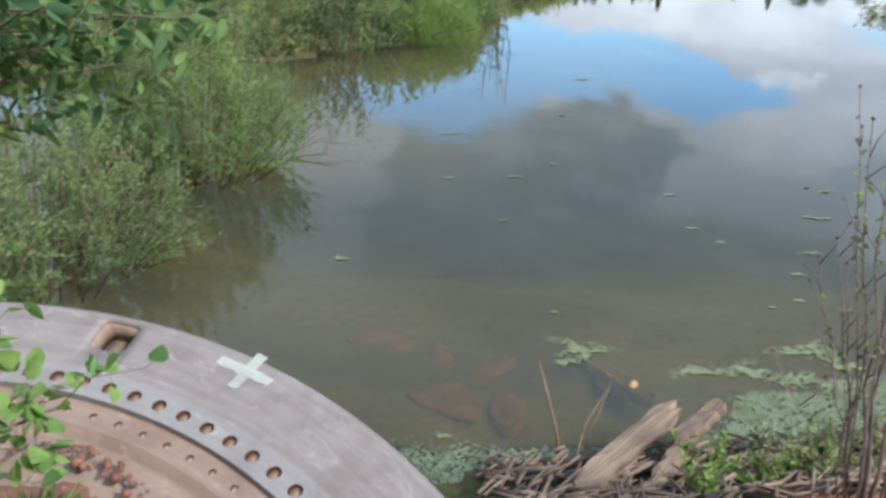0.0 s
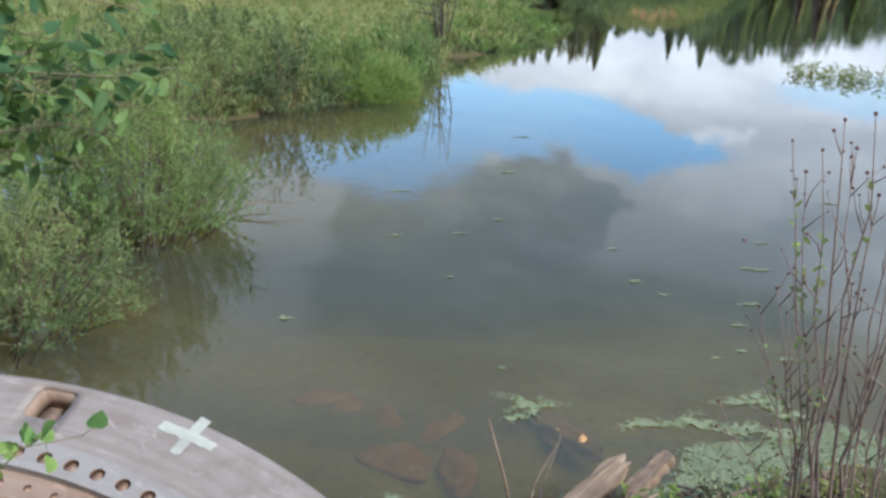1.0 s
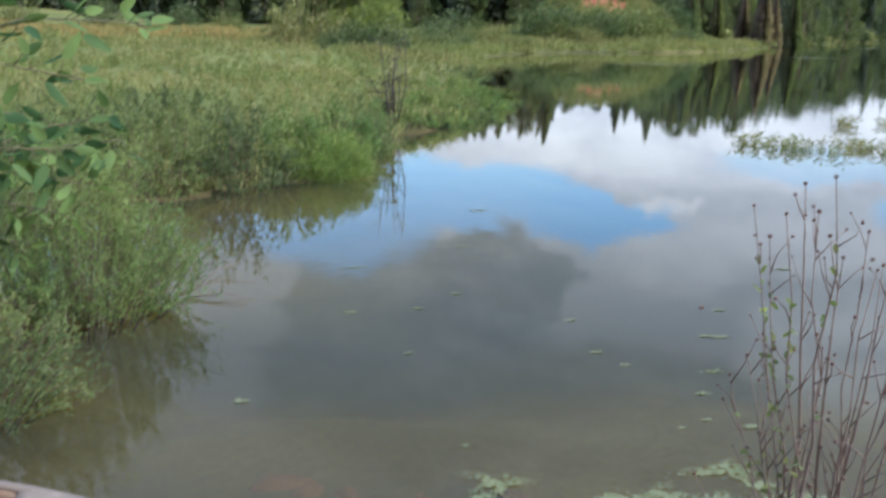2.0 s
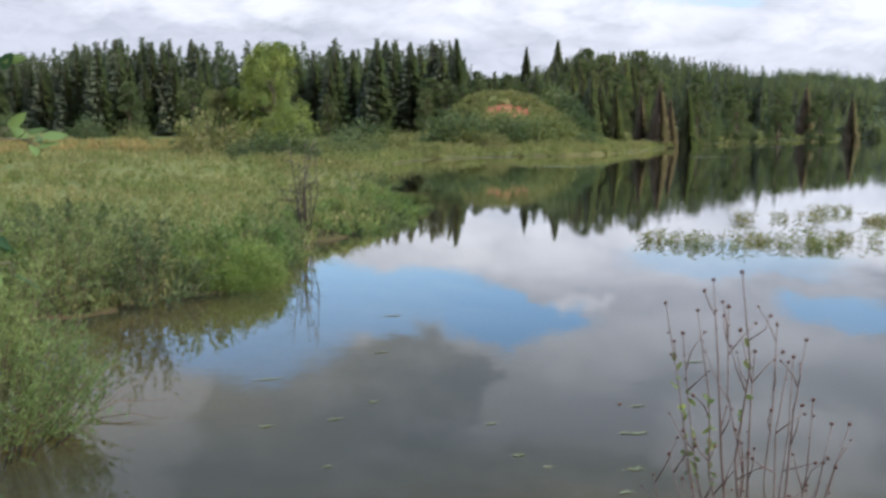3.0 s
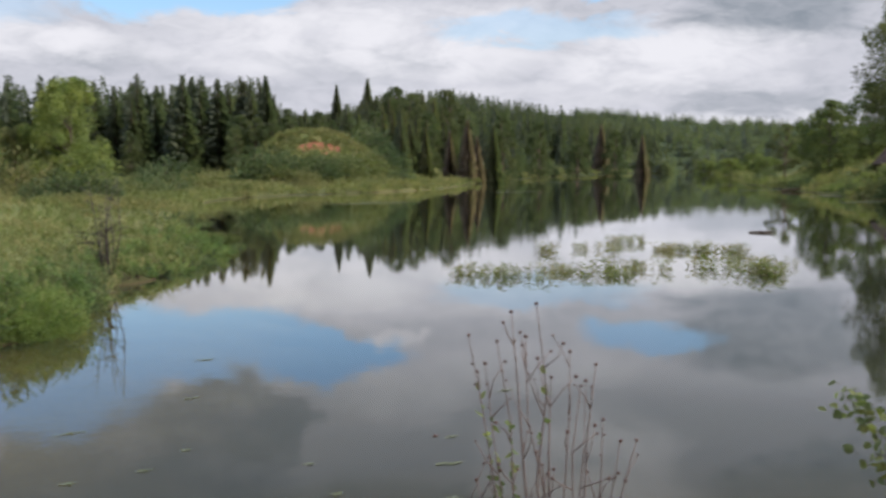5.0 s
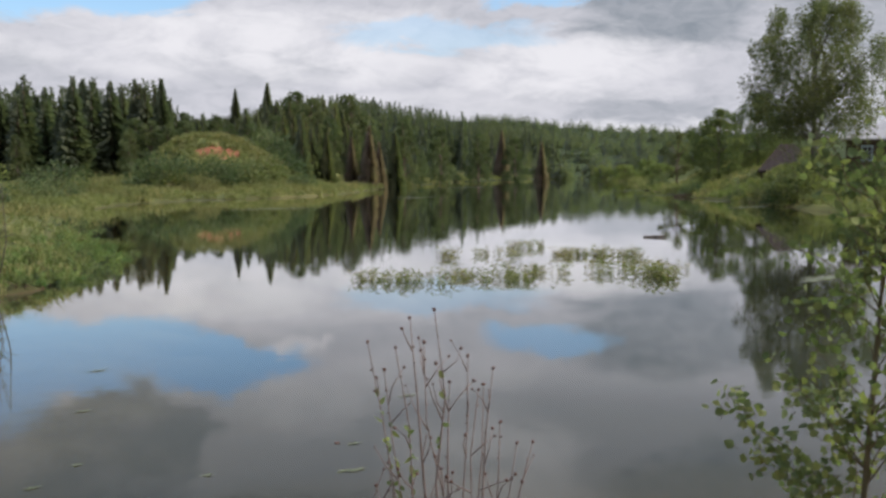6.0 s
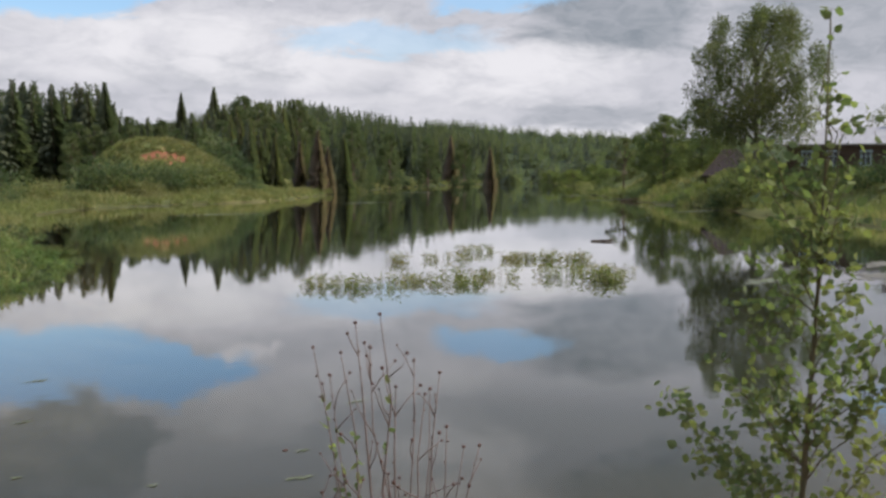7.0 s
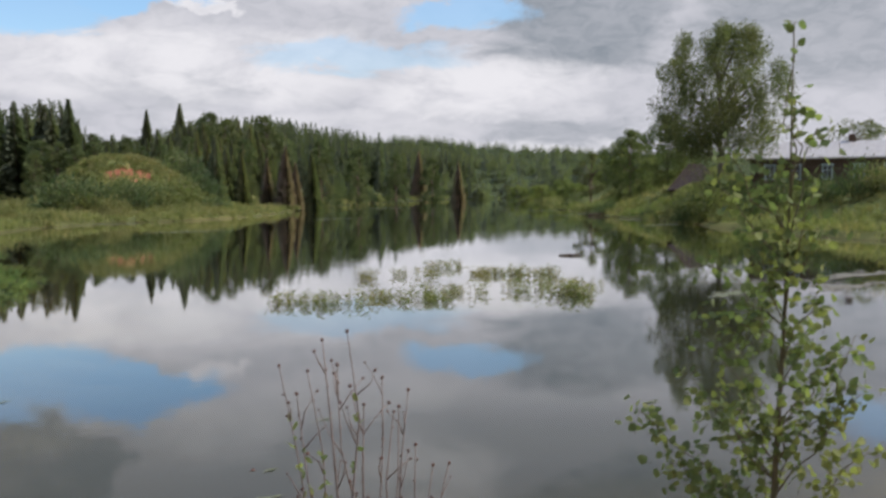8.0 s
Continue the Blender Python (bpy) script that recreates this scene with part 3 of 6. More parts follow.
def make_bush(name, label, category, at, wide, h, seed, leaf_mat, n_leaf, leaf, stems=40, fill=0.25, slim=0.28, group="", spread=1.0, bark=None, shoots=0.0):
    """A shrub of many arching stems with leaves all along them."""
    rng = np.random.default_rng(seed)
    t = thing(name, label, category, at, group)
    a = rng.uniform(0, 2 * math.pi, stems)
    reach = wide * np.sqrt(rng.uniform(0.02, 1.0, stems))
    top = h * np.sqrt(np.clip(1.05 - (reach / wide) ** 2 * 0.75, 0.1, 1)) * rng.uniform(0.72, 1.08, stems)
    if shoots:
        top = top * np.where(rng.uniform(size=stems) < shoots, rng.uniform(1.08, 1.35, stems), 1.0)
    foot = np.stack([np.cos(a) * reach * 0.5, np.sin(a) * reach * 0.5, np.zeros(stems) - 0.12], 1)
    tip = np.stack([np.cos(a) * reach * spread, np.sin(a) * reach * spread, top], 1) + rng.normal(size=(stems, 3)) * 0.05 * wide
    mid = foot * 0.45 + tip * 0.55 + np.array([0, 0, 0.14 * h])
    wood = Soup()
    for i in range(stems):
        ts = np.linspace(0, 1, 5)[:, None]
        p = (1 - ts) ** 2 * foot[i] + 2 * ts * (1 - ts) * mid[i] + ts ** 2 * tip[i]
        wood.tube(p, np.linspace(0.008, 0.002, 5) * (h ** 0.7), 4)
    tagged(wood.make("woody_base", bark or TWIG, t), kind="stuff")
    k = rng.integers(0, stems, n_leaf)
    q = rng.uniform(0.04, 1.0, n_leaf)[:, None] ** 0.85
    p = (1 - q) ** 2 * foot[k] + 2 * q * (1 - q) * mid[k] + q ** 2 * tip[k]
    way = 2 * (1 - q) * (mid[k] - foot[k]) + 2 * q * (tip[k] - mid[k])
    way /= np.linalg.norm(way, axis=1)[:, None]
    side = rng.normal(size=(n_leaf, 3))
    p = p + side * fill * wide * rng.uniform(0.05, 1.0, (n_leaf, 1)) * 0.5
    m = n_leaf * 3 // 10
    ang, ring = rng.uniform(0, 6.283, m), wide * spread * rng.uniform(0.55, 1.02, m)
    p[:m] = np.stack([np.cos(ang) * ring, np.sin(ang) * ring, h * rng.uniform(0.02, 0.5, m) ** 1.2], 1) + side[:m] * 0.03 * wide
    way[:m] = np.stack([np.cos(ang), np.sin(ang), 0.4 + 0 * ang], 1)
    p[:, 2] = np.maximum(p[:, 2], 0.01 * h + rng.uniform(0, 0.1, n_leaf) * h)
    s = Soup()
    s.leaves(p, way * 0.8 + side * 0.75, leaf * rng.uniform(0.6, 1.3, n_leaf), leaf * slim, rng)
    s.make("foliage", leaf_mat, t)
    return t


def stand(az, dist):
    x, y = polar(az, dist)
    return (x, y, ground_z(x, y))


make_tree("willow_tree", "tall yellow-green willow at the meadow's edge", "willow tree", stand(5.3, 69), 8.3, 1.2, (3.0, 0.0, 0.42), 5,
          WILLOW_TOP, BARK, 34000, 0.15, limbs=10, lobes=80, lobe=(0.14, 0.36), dome=0.62, tall_lobe=1.25, skirt=0.8)
make_tree("willow_tree", "olive green willow beside the taller one in the meadow", "willow tree", stand(2.4, 71), 5.0, 0.8, (2.4, 0.0, 0.4), 6,
          FAR_HERB, BARK, 14000, 0.15, limbs=8, lobes=60, lobe=(0.14, 0.34), dome=0.6, tall_lobe=1.1, skirt=0.85)
make_tree("birch_tree", "large weeping birch with dark foliage beside the house", "birch tree", stand(55.3, 82), 15.2, 3.0, (5.9, 0.26, 0.5), 11,
          BIRCH_LEAF, BIRCH, 46000, 0.18, hang=0.6, limbs=12, lobes=230, lobe=(0.10, 0.18), dome=0.5, tall_lobe=1.15, skirt=0.66)
make_tree("broadleaf_tree", "round dark green tree on the bank by the barn", "tree", stand(50.0, 105), 7.6, 1.2, (3.1, 0.0, 0.4), 13,
          BANK_LEAF, BARK, 15000, 0.18, lobes=100, dome=0.6, skirt=0.9)
make_tree("broadleaf_tree", "round dark green tree on the bank by the barn", "tree", stand(52.2, 108), 7.8, 1.2, (3.3, 0.0, 0.45), 16,
          BANK_LEAF, BARK, 15000, 0.18, lobes=100, dome=0.6, skirt=0.9)
make_tree("broadleaf_tree", "sparse light crowned tree on the far bank", "tree", stand(47.6, 128), 7.2, 2.0, (2.6, 0.2, 0.5), 14, BIRCH_LEAF, BARK, 3200, 0.22, lobes=26)
make_tree("broadleaf_tree", "dark leafy tree behind the house", "tree", stand(62.8, 115), 7.5, 1.5, (4.5, 0.1, 0.4), 15, BIRCH_LEAF, BARK, 6000, 0.22, lobes=30)

for az, dist, h, seed in ((43.2, 225, 4.4, 61), (44.6, 205, 3.6, 62), (45.8, 215, 4.4, 63), (46.6, 175, 3.4, 64), (48.6, 165, 6.5, 65), (49.8, 140, 6.5, 66)):
    make_tree("broadleaf_tree", "olive green leafy tree at the far end of the pond", "tree", stand(az, dist), h, 1.0, (3.4, 0.02, 0.4), seed, YELLOW_LEAF, BARK, 3200, 0.3, lobes=26, group="trees at the pond's end")



def build_wood_broadleaves():
    """Rounded leafy crowns among the spruces of the wood."""
    first = None
    for az, el, dist, wide in ((24.3, 4.75, 160, 1.0), (25.2, 4.4, 150, 0.9), (27.7, 4.6, 175, 0.9), (26.4, 3.2, 140, 0.8), (14.9, 3.0, 150, 1.0), (15.8, 2.9, 132, 1.1), (16.8, 2.7, 130, 1.1), (14.6, 2.2, 130, 1.0), (17.9, 2.9, 134, 1.1), (20.4, 2.7, 136, 1.0), (21.6, 2.8, 134, 1.0), (22.4, 2.6, 126, 1.0), (23.2, 3.3, 135, 1.0), (19.6, 3.2, 150, 1.1), (17.8, 3.4, 152, 1.0),
                               (31.0, 3.2, 150, 0.8), (33.2, 2.6, 160, 0.8), (-3.0, 2.6, 150, 1.0), (0.6, 2.8, 150, 0.9), (8.6, 2.0, 152, 0.8), (11.6, 2.6, 150, 0.9), (35.6, 2.2, 190, 0.9), (37.8, 2.0, 200, 0.9)):
        x, y, z = stand(az, dist)
        h = 3 + dist * math.tan(radians(el)) - z
        m = pose(x, y, z - 0.1, 0, 0, az * 77) @ Matrix.Diagonal((wide * h / 9, wide * h / 9, h / 9, 1))
        if first is None:
            first = make_tree("broadleaf_tree", "dark olive leafy tree among the spruces", "tree", (0, 0, 0), 9.0, 1.5, (2.5, 0.02, 0.45), 67, WOOD_LEAF, BARK, 3600, 0.32, lobes=60, dome=0.6, skirt=0.8, group="leafy trees of the wood")
            first.matrix_basis = m
        else:
            copy_thing(first, m @ Matrix.Diagonal((*(1 / c for c in first.scale), 1)))


WOOD_LEAF = leaf_material("wood_leaf", (0.085, 0.11, 0.046), (0.125, 0.15, 0.06), (0.16, 0.17, 0.07), 0.4, patch=0.1)
build_wood_broadleaves()

bush_a = make_bush("round_bush", "round green willow bush in the meadow", "bush", (0, 0, 0), 1.0, 1.15, 21, BUSH_LEAF, 1800, 0.14, 36, 0.5, 0.4, "meadow bushes")
bush_b = make_bush("round_bush", "round green willow bush in the meadow", "bush", (0, 0, 0), 1.0, 0.9, 22, FAR_HERB, 1800, 0.14, 36, 0.55, 0.4, "meadow bushes")
BUSHES = ((-5.3, 122, 2.4), (-2.8, 118, 2.2), (1.7, 66, 3.0), (4.7, 62, 1.7), (6.5, 62, 1.8), (8.2, 70, 1.4), (10.7, 92, 2.8), (9.3, 80, 1.8), (12.4, 88, 2.0),
          (16.3, 101, 2.6), (17.3, 102, 2.5), (18.4, 102, 2.1), (19.5, 103, 1.9), (20.6, 103, 1.8), (22.3, 107, 2.9), (21.6, 105, 1.9), (22.9, 118, 3.4), (19.0, 95, 1.1), (22.6, 120, 2.8), (23.6, 112, 2.4), (13.5, 104, 1.6), (24.6, 104, 1.7),
          (-9.5, 126, 2.4), (-14, 120, 2.6), (48.6, 80, 1.4), (46.6, 125, 1.6), (44.9, 160, 1.5), (43.2, 196, 1.6), (51.2, 78, 0.9),
          (55.9, 73, 1.2), (57.2, 76, 1.2), (58.7, 79, 2.0), (60.2, 77, 1.3), (54.6, 80, 1.6), (53.9, 78, 1.9), (54.9, 77, 2.3), (56.3, 80, 1.8), (55.3, 79.5, 2.3), (52.6, 83.5, 1.0), (61.0, 75, 1.6), (63.0, 73, 1.9), (65.0, 72, 2.0), (31.6, 137, 1.8), (34.0, 150, 1.8),
          (18.7, 98, 2.0), (9.8, 72, 1.6), (15.9, 100, 3.0), (17.0, 100, 2.6), (18.0, 101, 2.7), (19.9, 101, 2.4), (21.2, 103, 2.4), (3.2, 60, 1.0), (11.4, 76, 1.2), (14.8, 84, 1.3))


def build_bushes():
    rng = np.random.default_rng(3)
    for i, (az, dist, s) in enumerate(BUSHES):
        x, y, z = stand(az, dist)
        while float(shore_distance(np.array([x]), np.array([y]))[0]) < 0.6:
            dist += 1.0
            x, y, z = stand(az, dist)
        m = pose(x, y, z - 0.05, 0, 0, rng.uniform(0, 360)) @ Matrix.Diagonal((s * rng.uniform(0.9, 1.15), s, s * rng.uniform(0.8, 1.1), 1))
        if i < 2:
            (bush_a, bush_b)[i].matrix_basis = m
        else:
            k = (bush_a, bush_b)[i % 3 > 1]
            copy_thing(k, m @ Matrix.Diagonal((*(1 / c for c in k.scale), 1)))


build_bushes()


# ---- buildings on the far bank ----
def box(bm, lo, hi):
    m = Matrix.Translation([(a + b) / 2 for a, b in zip(lo, hi)]) @ Matrix.Diagonal([b - a for a, b in zip(lo, hi)] + [1])
    return bmesh.ops.create_cube(bm, size=1.0, matrix=m)["verts"]


LOG = wood_material("old_log", (0.068, 0.046, 0.037), (0.12, 0.084, 0.065), (0.6, 0.6, 22))
ROOFING = wood_material("slate_roof", (0.30, 0.30, 0.31), (0.42, 0.42, 0.42), (8, 0.5, 0.5), 0.6)
OLD_ROOF = wood_material("dark_board_roof", (0.03, 0.021, 0.018), (0.052, 0.037, 0.031), (9, 0.4, 0.4))
PAINT_BLUE = wood_material("pale_blue_paint", (0.28, 0.38, 0.45), (0.38, 0.46, 0.52), (5, 5, 5), 0.5)


def glass_material():
    m, n = material("window_glass")
    finish(n, n.mix(n.noise(None, 3.0), rgb(0.02, 0.022, 0.025), rgb(0.035, 0.038, 0.042)), 0.05)
    return m


PANE = glass_material()


def build_house():
    x, y = polar(56.95, 86)
    yaw = -60.5
    z = ground_z(*polar(60, 86))
    house = thing("log_house", "long dark log house with grey slate roof", "house", (x, y, z))
    house.rotation_euler = (0, 0, radians(yaw))
    length, deep, eave, ridge = 19.0, 7.0, 2.35, 3.85
    bm = bmesh.new()
    for k in range(10):
        zz = -0.6 + k * 0.295
        vs = box(bm, (0.0, 0.0, zz), (length, 0.24, zz + 0.28))
        box(bm, (0.0, deep - 0.24, zz), (length, deep, zz + 0.28))
        box(bm, (0.0, 0.24, zz), (0.24, deep - 0.24, zz + 0.28))
        box(bm, (length - 0.24, 0.24, zz), (length, deep - 0.24, zz + 0.28))
    part("wall", bm, LOG, house, "dark brown weathered log walls")
    bm = bmesh.new()
    o, th = 0.45, 0.12
    low = [(-o, -o, eave - 0.05), (length + o, -o, eave - 0.05), (length + o, deep + o, eave - 0.05), (-o, deep + o, eave - 0.05)]
    top = [(2.6, deep / 2, ridge), (length - 2.6, deep / 2, ridge)]
    v = [bm.verts.new(p) for p in low + top] + [bm.verts.new((p[0], p[1], p[2] - th)) for p in low]
    for f in ((0, 1, 5, 4), (2, 3, 4, 5), (3, 0, 4), (1, 2, 5), (0, 6, 7, 1), (1, 7, 8, 2), (2, 8, 9, 3), (3, 9, 6, 0), (9, 8, 7, 6)):
        bm.faces.new([v[i] for i in f])
    part("roof", bm, ROOFING, house, "grey corrugated slate roof")
    bm = bmesh.new()
    box(bm, (8.0, deep / 2 - 0.3, ridge - 0.3), (8.6, deep / 2 + 0.3, ridge + 0.55))
    part("chimney", bm, LOG, house, "short brick chimney")
    for wx in (1.65, 3.75, 6.3, 8.8, 11.2, 13.8):
        bm = bmesh.new()
        for lo, hi in (((wx - 0.44, -0.10, 0.5), (wx - 0.33, 0.02, 1.6)), ((wx + 0.33, -0.10, 0.5), (wx + 0.44, 0.02, 1.6)), ((wx - 0.5, -0.13, 1.6), (wx + 0.5, 0.02, 1.76)),
                       ((wx - 0.47, -0.14, 0.4), (wx + 0.47, 0.02, 0.5)), ((wx - 0.03, -0.06, 0.5), (wx + 0.03, 0.0, 1.6)), ((wx - 0.33, -0.06, 1.2), (wx + 0.33, -0.005, 1.25))):
            box(bm, lo, hi)
        w = part("window", bm, PAINT_BLUE, house, "pale blue carved window frame")
        bm = bmesh.new()
        box(bm, (wx - 0.33, -0.03, 0.5), (wx + 0.33, -0.012, 1.6))
        part("pane", bm, PANE, w)
    x, y = polar(52.2, 94)
    barn = thing("old_barn", "small dark log barn with steep board roof", "barn", (x, y, ground_z(x, y) - 0.3))
    barn.rotation_euler = (0, 0, radians(-54))
    barn.scale = (1.3, 1.3, 1.3)
    bm = bmesh.new()
    for k in range(5):
        zz = -0.5 + k * 0.27
        for lo, hi in (((0.2, 0.3, zz), (3.9, 0.5, zz + 0.26)), ((0.2, 4.3, zz), (3.9, 4.5, zz + 0.26)), ((0.2, 0.5, zz), (0.4, 4.3, zz + 0.26)), ((3.7, 0.5, zz), (3.9, 4.3, zz + 0.26))):
            box(bm, lo, hi)
    part("wall", bm, LOG, barn)
    bm = bmesh.new()
    pts = [(0, 0, 0.75), (4.1, 0, 0.75), (4.1, 4.8, 0.75), (0, 4.8, 0.75), (1.5, 2.0, 2.75), (2.6, 2.6, 2.75)]
    v = [bm.verts.new(p) for p in pts] + [bm.verts.new((p[0], p[1], p[2] - 0.12)) for p in pts[:4]]
    for f in ((0, 1, 5, 4), (1, 2, 5), (2, 3, 4, 5), (3, 0, 4), (0, 6, 7, 1), (1, 7, 8, 2), (2, 8, 9, 3), (3, 9, 6, 0), (9, 8, 7, 6)):
        bm.faces.new([v[i] for i in f])
    part("roof", bm, OLD_ROOF, barn, "dark weathered board roof")


build_house()


# ---- the left bank: bushes over the water, herbs and grass ----
def scatter(rng, n, az_lo, az_hi, d_lo, d_hi, power=1.0, inland=999.0):
    """Places on land, thicker towards the viewer's side of the stretch."""
    got = np.zeros((0, 2))
    while len(got) < n:
        az = np.radians(rng.uniform(az_lo, az_hi, n))
        dist = d_lo * (d_hi / d_lo) ** (rng.uniform(0, 1, n) ** power)
        p = np.stack([np.sin(az) * dist, np.cos(az) * dist], 1)
        d = shore_distance(p[:, 0], p[:, 1])
        got = np.concatenate([got, p[(d > -0.12) & (d < inland)]])
    got = got[:n]
    return np.concatenate([got, height(got[:, 0], got[:, 1])[:, None]], 1)


def herb_field(name, label, seed, where, clumps, leaves, blades, tall, leaf, mats):
    rng = np.random.default_rng(seed)
    c = scatter(rng, clumps, *where)
    dist = np.hypot(c[:, 0], c[:, 1])
    grow = tall * (0.75 + 0.35 * wavy(c[:, 0], c[:, 1], 1.7)) * rng.uniform(0.6, 1.25, clumps)
    s = Soup()
    k = np.repeat(np.arange(clumps), leaves)
    n = len(k)
    q = rng.uniform(0.05, 1.0, n) ** 0.7
    off = rng.normal(size=(n, 3)) * (0.26 * grow[k] * (1.15 - 0.6 * q))[:, None]
    off[:, 2] = q * grow[k]
    way = rng.normal(size=(n, 3)) + off * (1.5, 1.5, 0) + (0, 0, 0.7)
    size = leaf * (0.65 + dist[k] / 75)
    s.leaves(c[k] + off, way, size * rng.uniform(0.6, 1.4, n), size * 0.4, rng)
    tagged(s.make(name, mats[0]), label, "herbs", kind="stuff")
    s = Soup()
    k = np.repeat(np.arange(clumps), blades)
    n = len(k)
    root = c[k] + rng.normal(size=(n, 3)) * (0.35 * grow[k])[:, None] * (1, 1, 0)
    way = rng.normal(size=(n, 3)) * 0.22 + (0, 0, 1)
    s.leaves(root, way, grow[k] * rng.uniform(0.7, 1.35, n), 0.006 + dist[k] * 0.0007, rng, droop=0.12)
    tagged(s.make(name.replace("herbs", "grass"), mats[1]), label.replace("herbs", "grass"), "grass", kind="stuff")


herb_field("bank_herbs", "dense green herbs on the low bank", 41, (-34, 13, 14.5, 60, 1.1), 3000, 42, 9, 0.52, 0.084, (HERB, GRASS))
herb_field("cove_herbs", "lush herbs round the cove", 45, (4, 27, 55, 112), 1700, 14, 16, 0.75, 0.12, (FAR_HERB, FAR_GRASS))
herb_field("meadow_herbs", "sunlit meadow herbs in patches", 42, (-34, 23, 58, 135), 1700, 12, 16, 0.8, 0.12, (FAR_HERB, FAR_GRASS))
herb_field("far_bank_herbs", "rough herbs on the far slopes", 43, (44, 70, 52, 125), 1500, 14, 16, 0.8, 0.12, (FAR_HERB, FAR_GRASS))
herb_field("slope_herbs", "sunlit yellow-green herbs on the slope", 51, (44.8, 54, 62, 130, 1.0, 24.0), 700, 12, 16, 0.6, 0.12, (HERB, GRASS))
herb_field("knoll_herbs", "olive herbs and grass on the knoll", 46, (14.5, 24, 99, 109), 600, 14, 12, 0.7, 0.12, (FAR_HERB, FAR_GRASS))
herb_field("crest_herbs", "olive herbs on the flank of the knoll", 48, (14.0, 18.3, 107, 124), 420, 14, 12, 0.8, 0.12, (FAR_HERB, FAR_GRASS))
herb_field("crest_herbs", "olive herbs on the flank of the knoll", 49, (21.0, 24, 107, 124), 320, 14, 12, 0.8, 0.12, (FAR_HERB, FAR_GRASS))
herb_field("crest_herbs", "olive herbs along the top of the knoll", 50, (17.6, 21.8, 113.5, 125), 520, 14, 12, 0.6, 0.12, (FAR_HERB, FAR_GRASS))
herb_field("straw_herbs", "golden ripe straw herbs in the meadow", 47, (-16, 1.5, 74, 112), 800, 6, 26, 0.8, 0.12, (STRAW, STRAW))
herb_field("shore_herbs", "pale herbs along the wood's shore", 44, (22, 46, 85, 255, 1.0, 11.0), 1500, 10, 12, 0.8, 0.12, (FAR_HERB, FAR_GRASS))


def make_willow(label, at, wide, h, seed, leaf_mat, stems, twigs, leaves, leaf, slim, upright=0.7, trail=0.0, name="willow_bush", category="willow bush", group=""):
    """A willow shrub: rods fanning up from the foot, each with side twigs that carry small slim leaves."""
    rng = np.random.default_rng(seed)
    t = thing(name, label, category, at, group)
    wood, s = Soup(), Soup()
    starts, ways = [], []
    for i in range(stems):
        a = rng.uniform(0, 6.283)
        reach = wide * math.sqrt(rng.uniform(0.0, 1.0))
        lift = h * math.sqrt(max(0.06, 1.02 - (reach / wide) ** 2 * 0.85)) * rng.uniform(0.55, 1.12)
        if rng.uniform() < trail:
            reach, lift = wide * rng.uniform(0.75, 1.2), h * rng.uniform(0.05, 0.38)
        foot = np.array([math.cos(a) * reach * 0.66, math.sin(a) * reach * 0.66, -0.1])
        tip = np.array([math.cos(a) * reach, math.sin(a) * reach, lift])
        mid = foot * 0.5 + tip * 0.5 + np.array([0, 0, 0.22 * lift])
        q = np.linspace(0, 1, 6)[:, None]
        path = (1 - q) ** 2 * foot + 2 * q * (1 - q) * mid + q ** 2 * tip
        wood.tube(path, np.linspace(0.009, 0.002, 6), 4)
        axis = (tip - mid) / (np.linalg.norm(tip - mid) + 1e-6)
        k = rng.uniform(0.02, 1.0, twigs)[:, None] ** 0.8
        b = (1 - k) ** 2 * foot + 2 * k * (1 - k) * mid + k ** 2 * tip
        way = axis * rng.uniform(0.2, 0.9, (twigs, 1)) + rng.normal(size=(twigs, 3)) * 0.55 + (math.cos(a) * 0.25, math.sin(a) * 0.25, upright)
        way *= rng.uniform(0.10, 0.30, (twigs, 1)) * h / np.linalg.norm(way, axis=1)[:, None]
        b[:, 2] = np.maximum(b[:, 2], 0.02)
        starts.append(b), ways.append(way)
    b, way = np.concatenate(starts), np.concatenate(ways)
    wood.leaves(b, way, np.linalg.norm(way, axis=1), 0.004, rng)
    b, way = np.repeat(b, leaves, 0), np.repeat(way, leaves, 0)
    n = len(b)
    at = b + way * rng.uniform(0.05, 1.0, (n, 1))
    at[:, 2] = np.maximum(at[:, 2], 0.015)
    way = way / np.linalg.norm(way, axis=1)[:, None] + rng.normal(size=(n, 3)) * 0.6
    s.leaves(at, way, leaf * rng.uniform(0.6, 1.3, n), leaf * slim, rng)
    tagged(wood.make("woody_base", TWIG, t), kind="stuff")
    s.make("foliage", leaf_mat, t)
    return t


make_willow("upright green willow bush standing in shallow water", (-2.15, 9.5, 0.0), 1.2, 1.65, 51, WILLOW_LEAF, 200, 15, 17, 0.050, 0.2, 0.8, 0.3)
make_willow("spreading olive green bush overhanging the water", (-2.85, 6.9, 0.0), 1.3, 1.08, 52, OLIVE_LEAF, 150, 14, 20, 0.037, 0.3, 0.4, 0.22)
make_willow("spreading olive green bush beside the pond", (-3.3, 5.6, 0.1), 1.1, 1.0, 53, OLIVE_LEAF, 80, 13, 16, 0.044, 0.34, 0.4)
make_willow("low leafy bush at the water's edge", (-4.4, 8.2, 0.0), 1.2, 0.95, 54, OLIVE_LEAF, 70, 13, 16, 0.052, 0.3, 0.5)


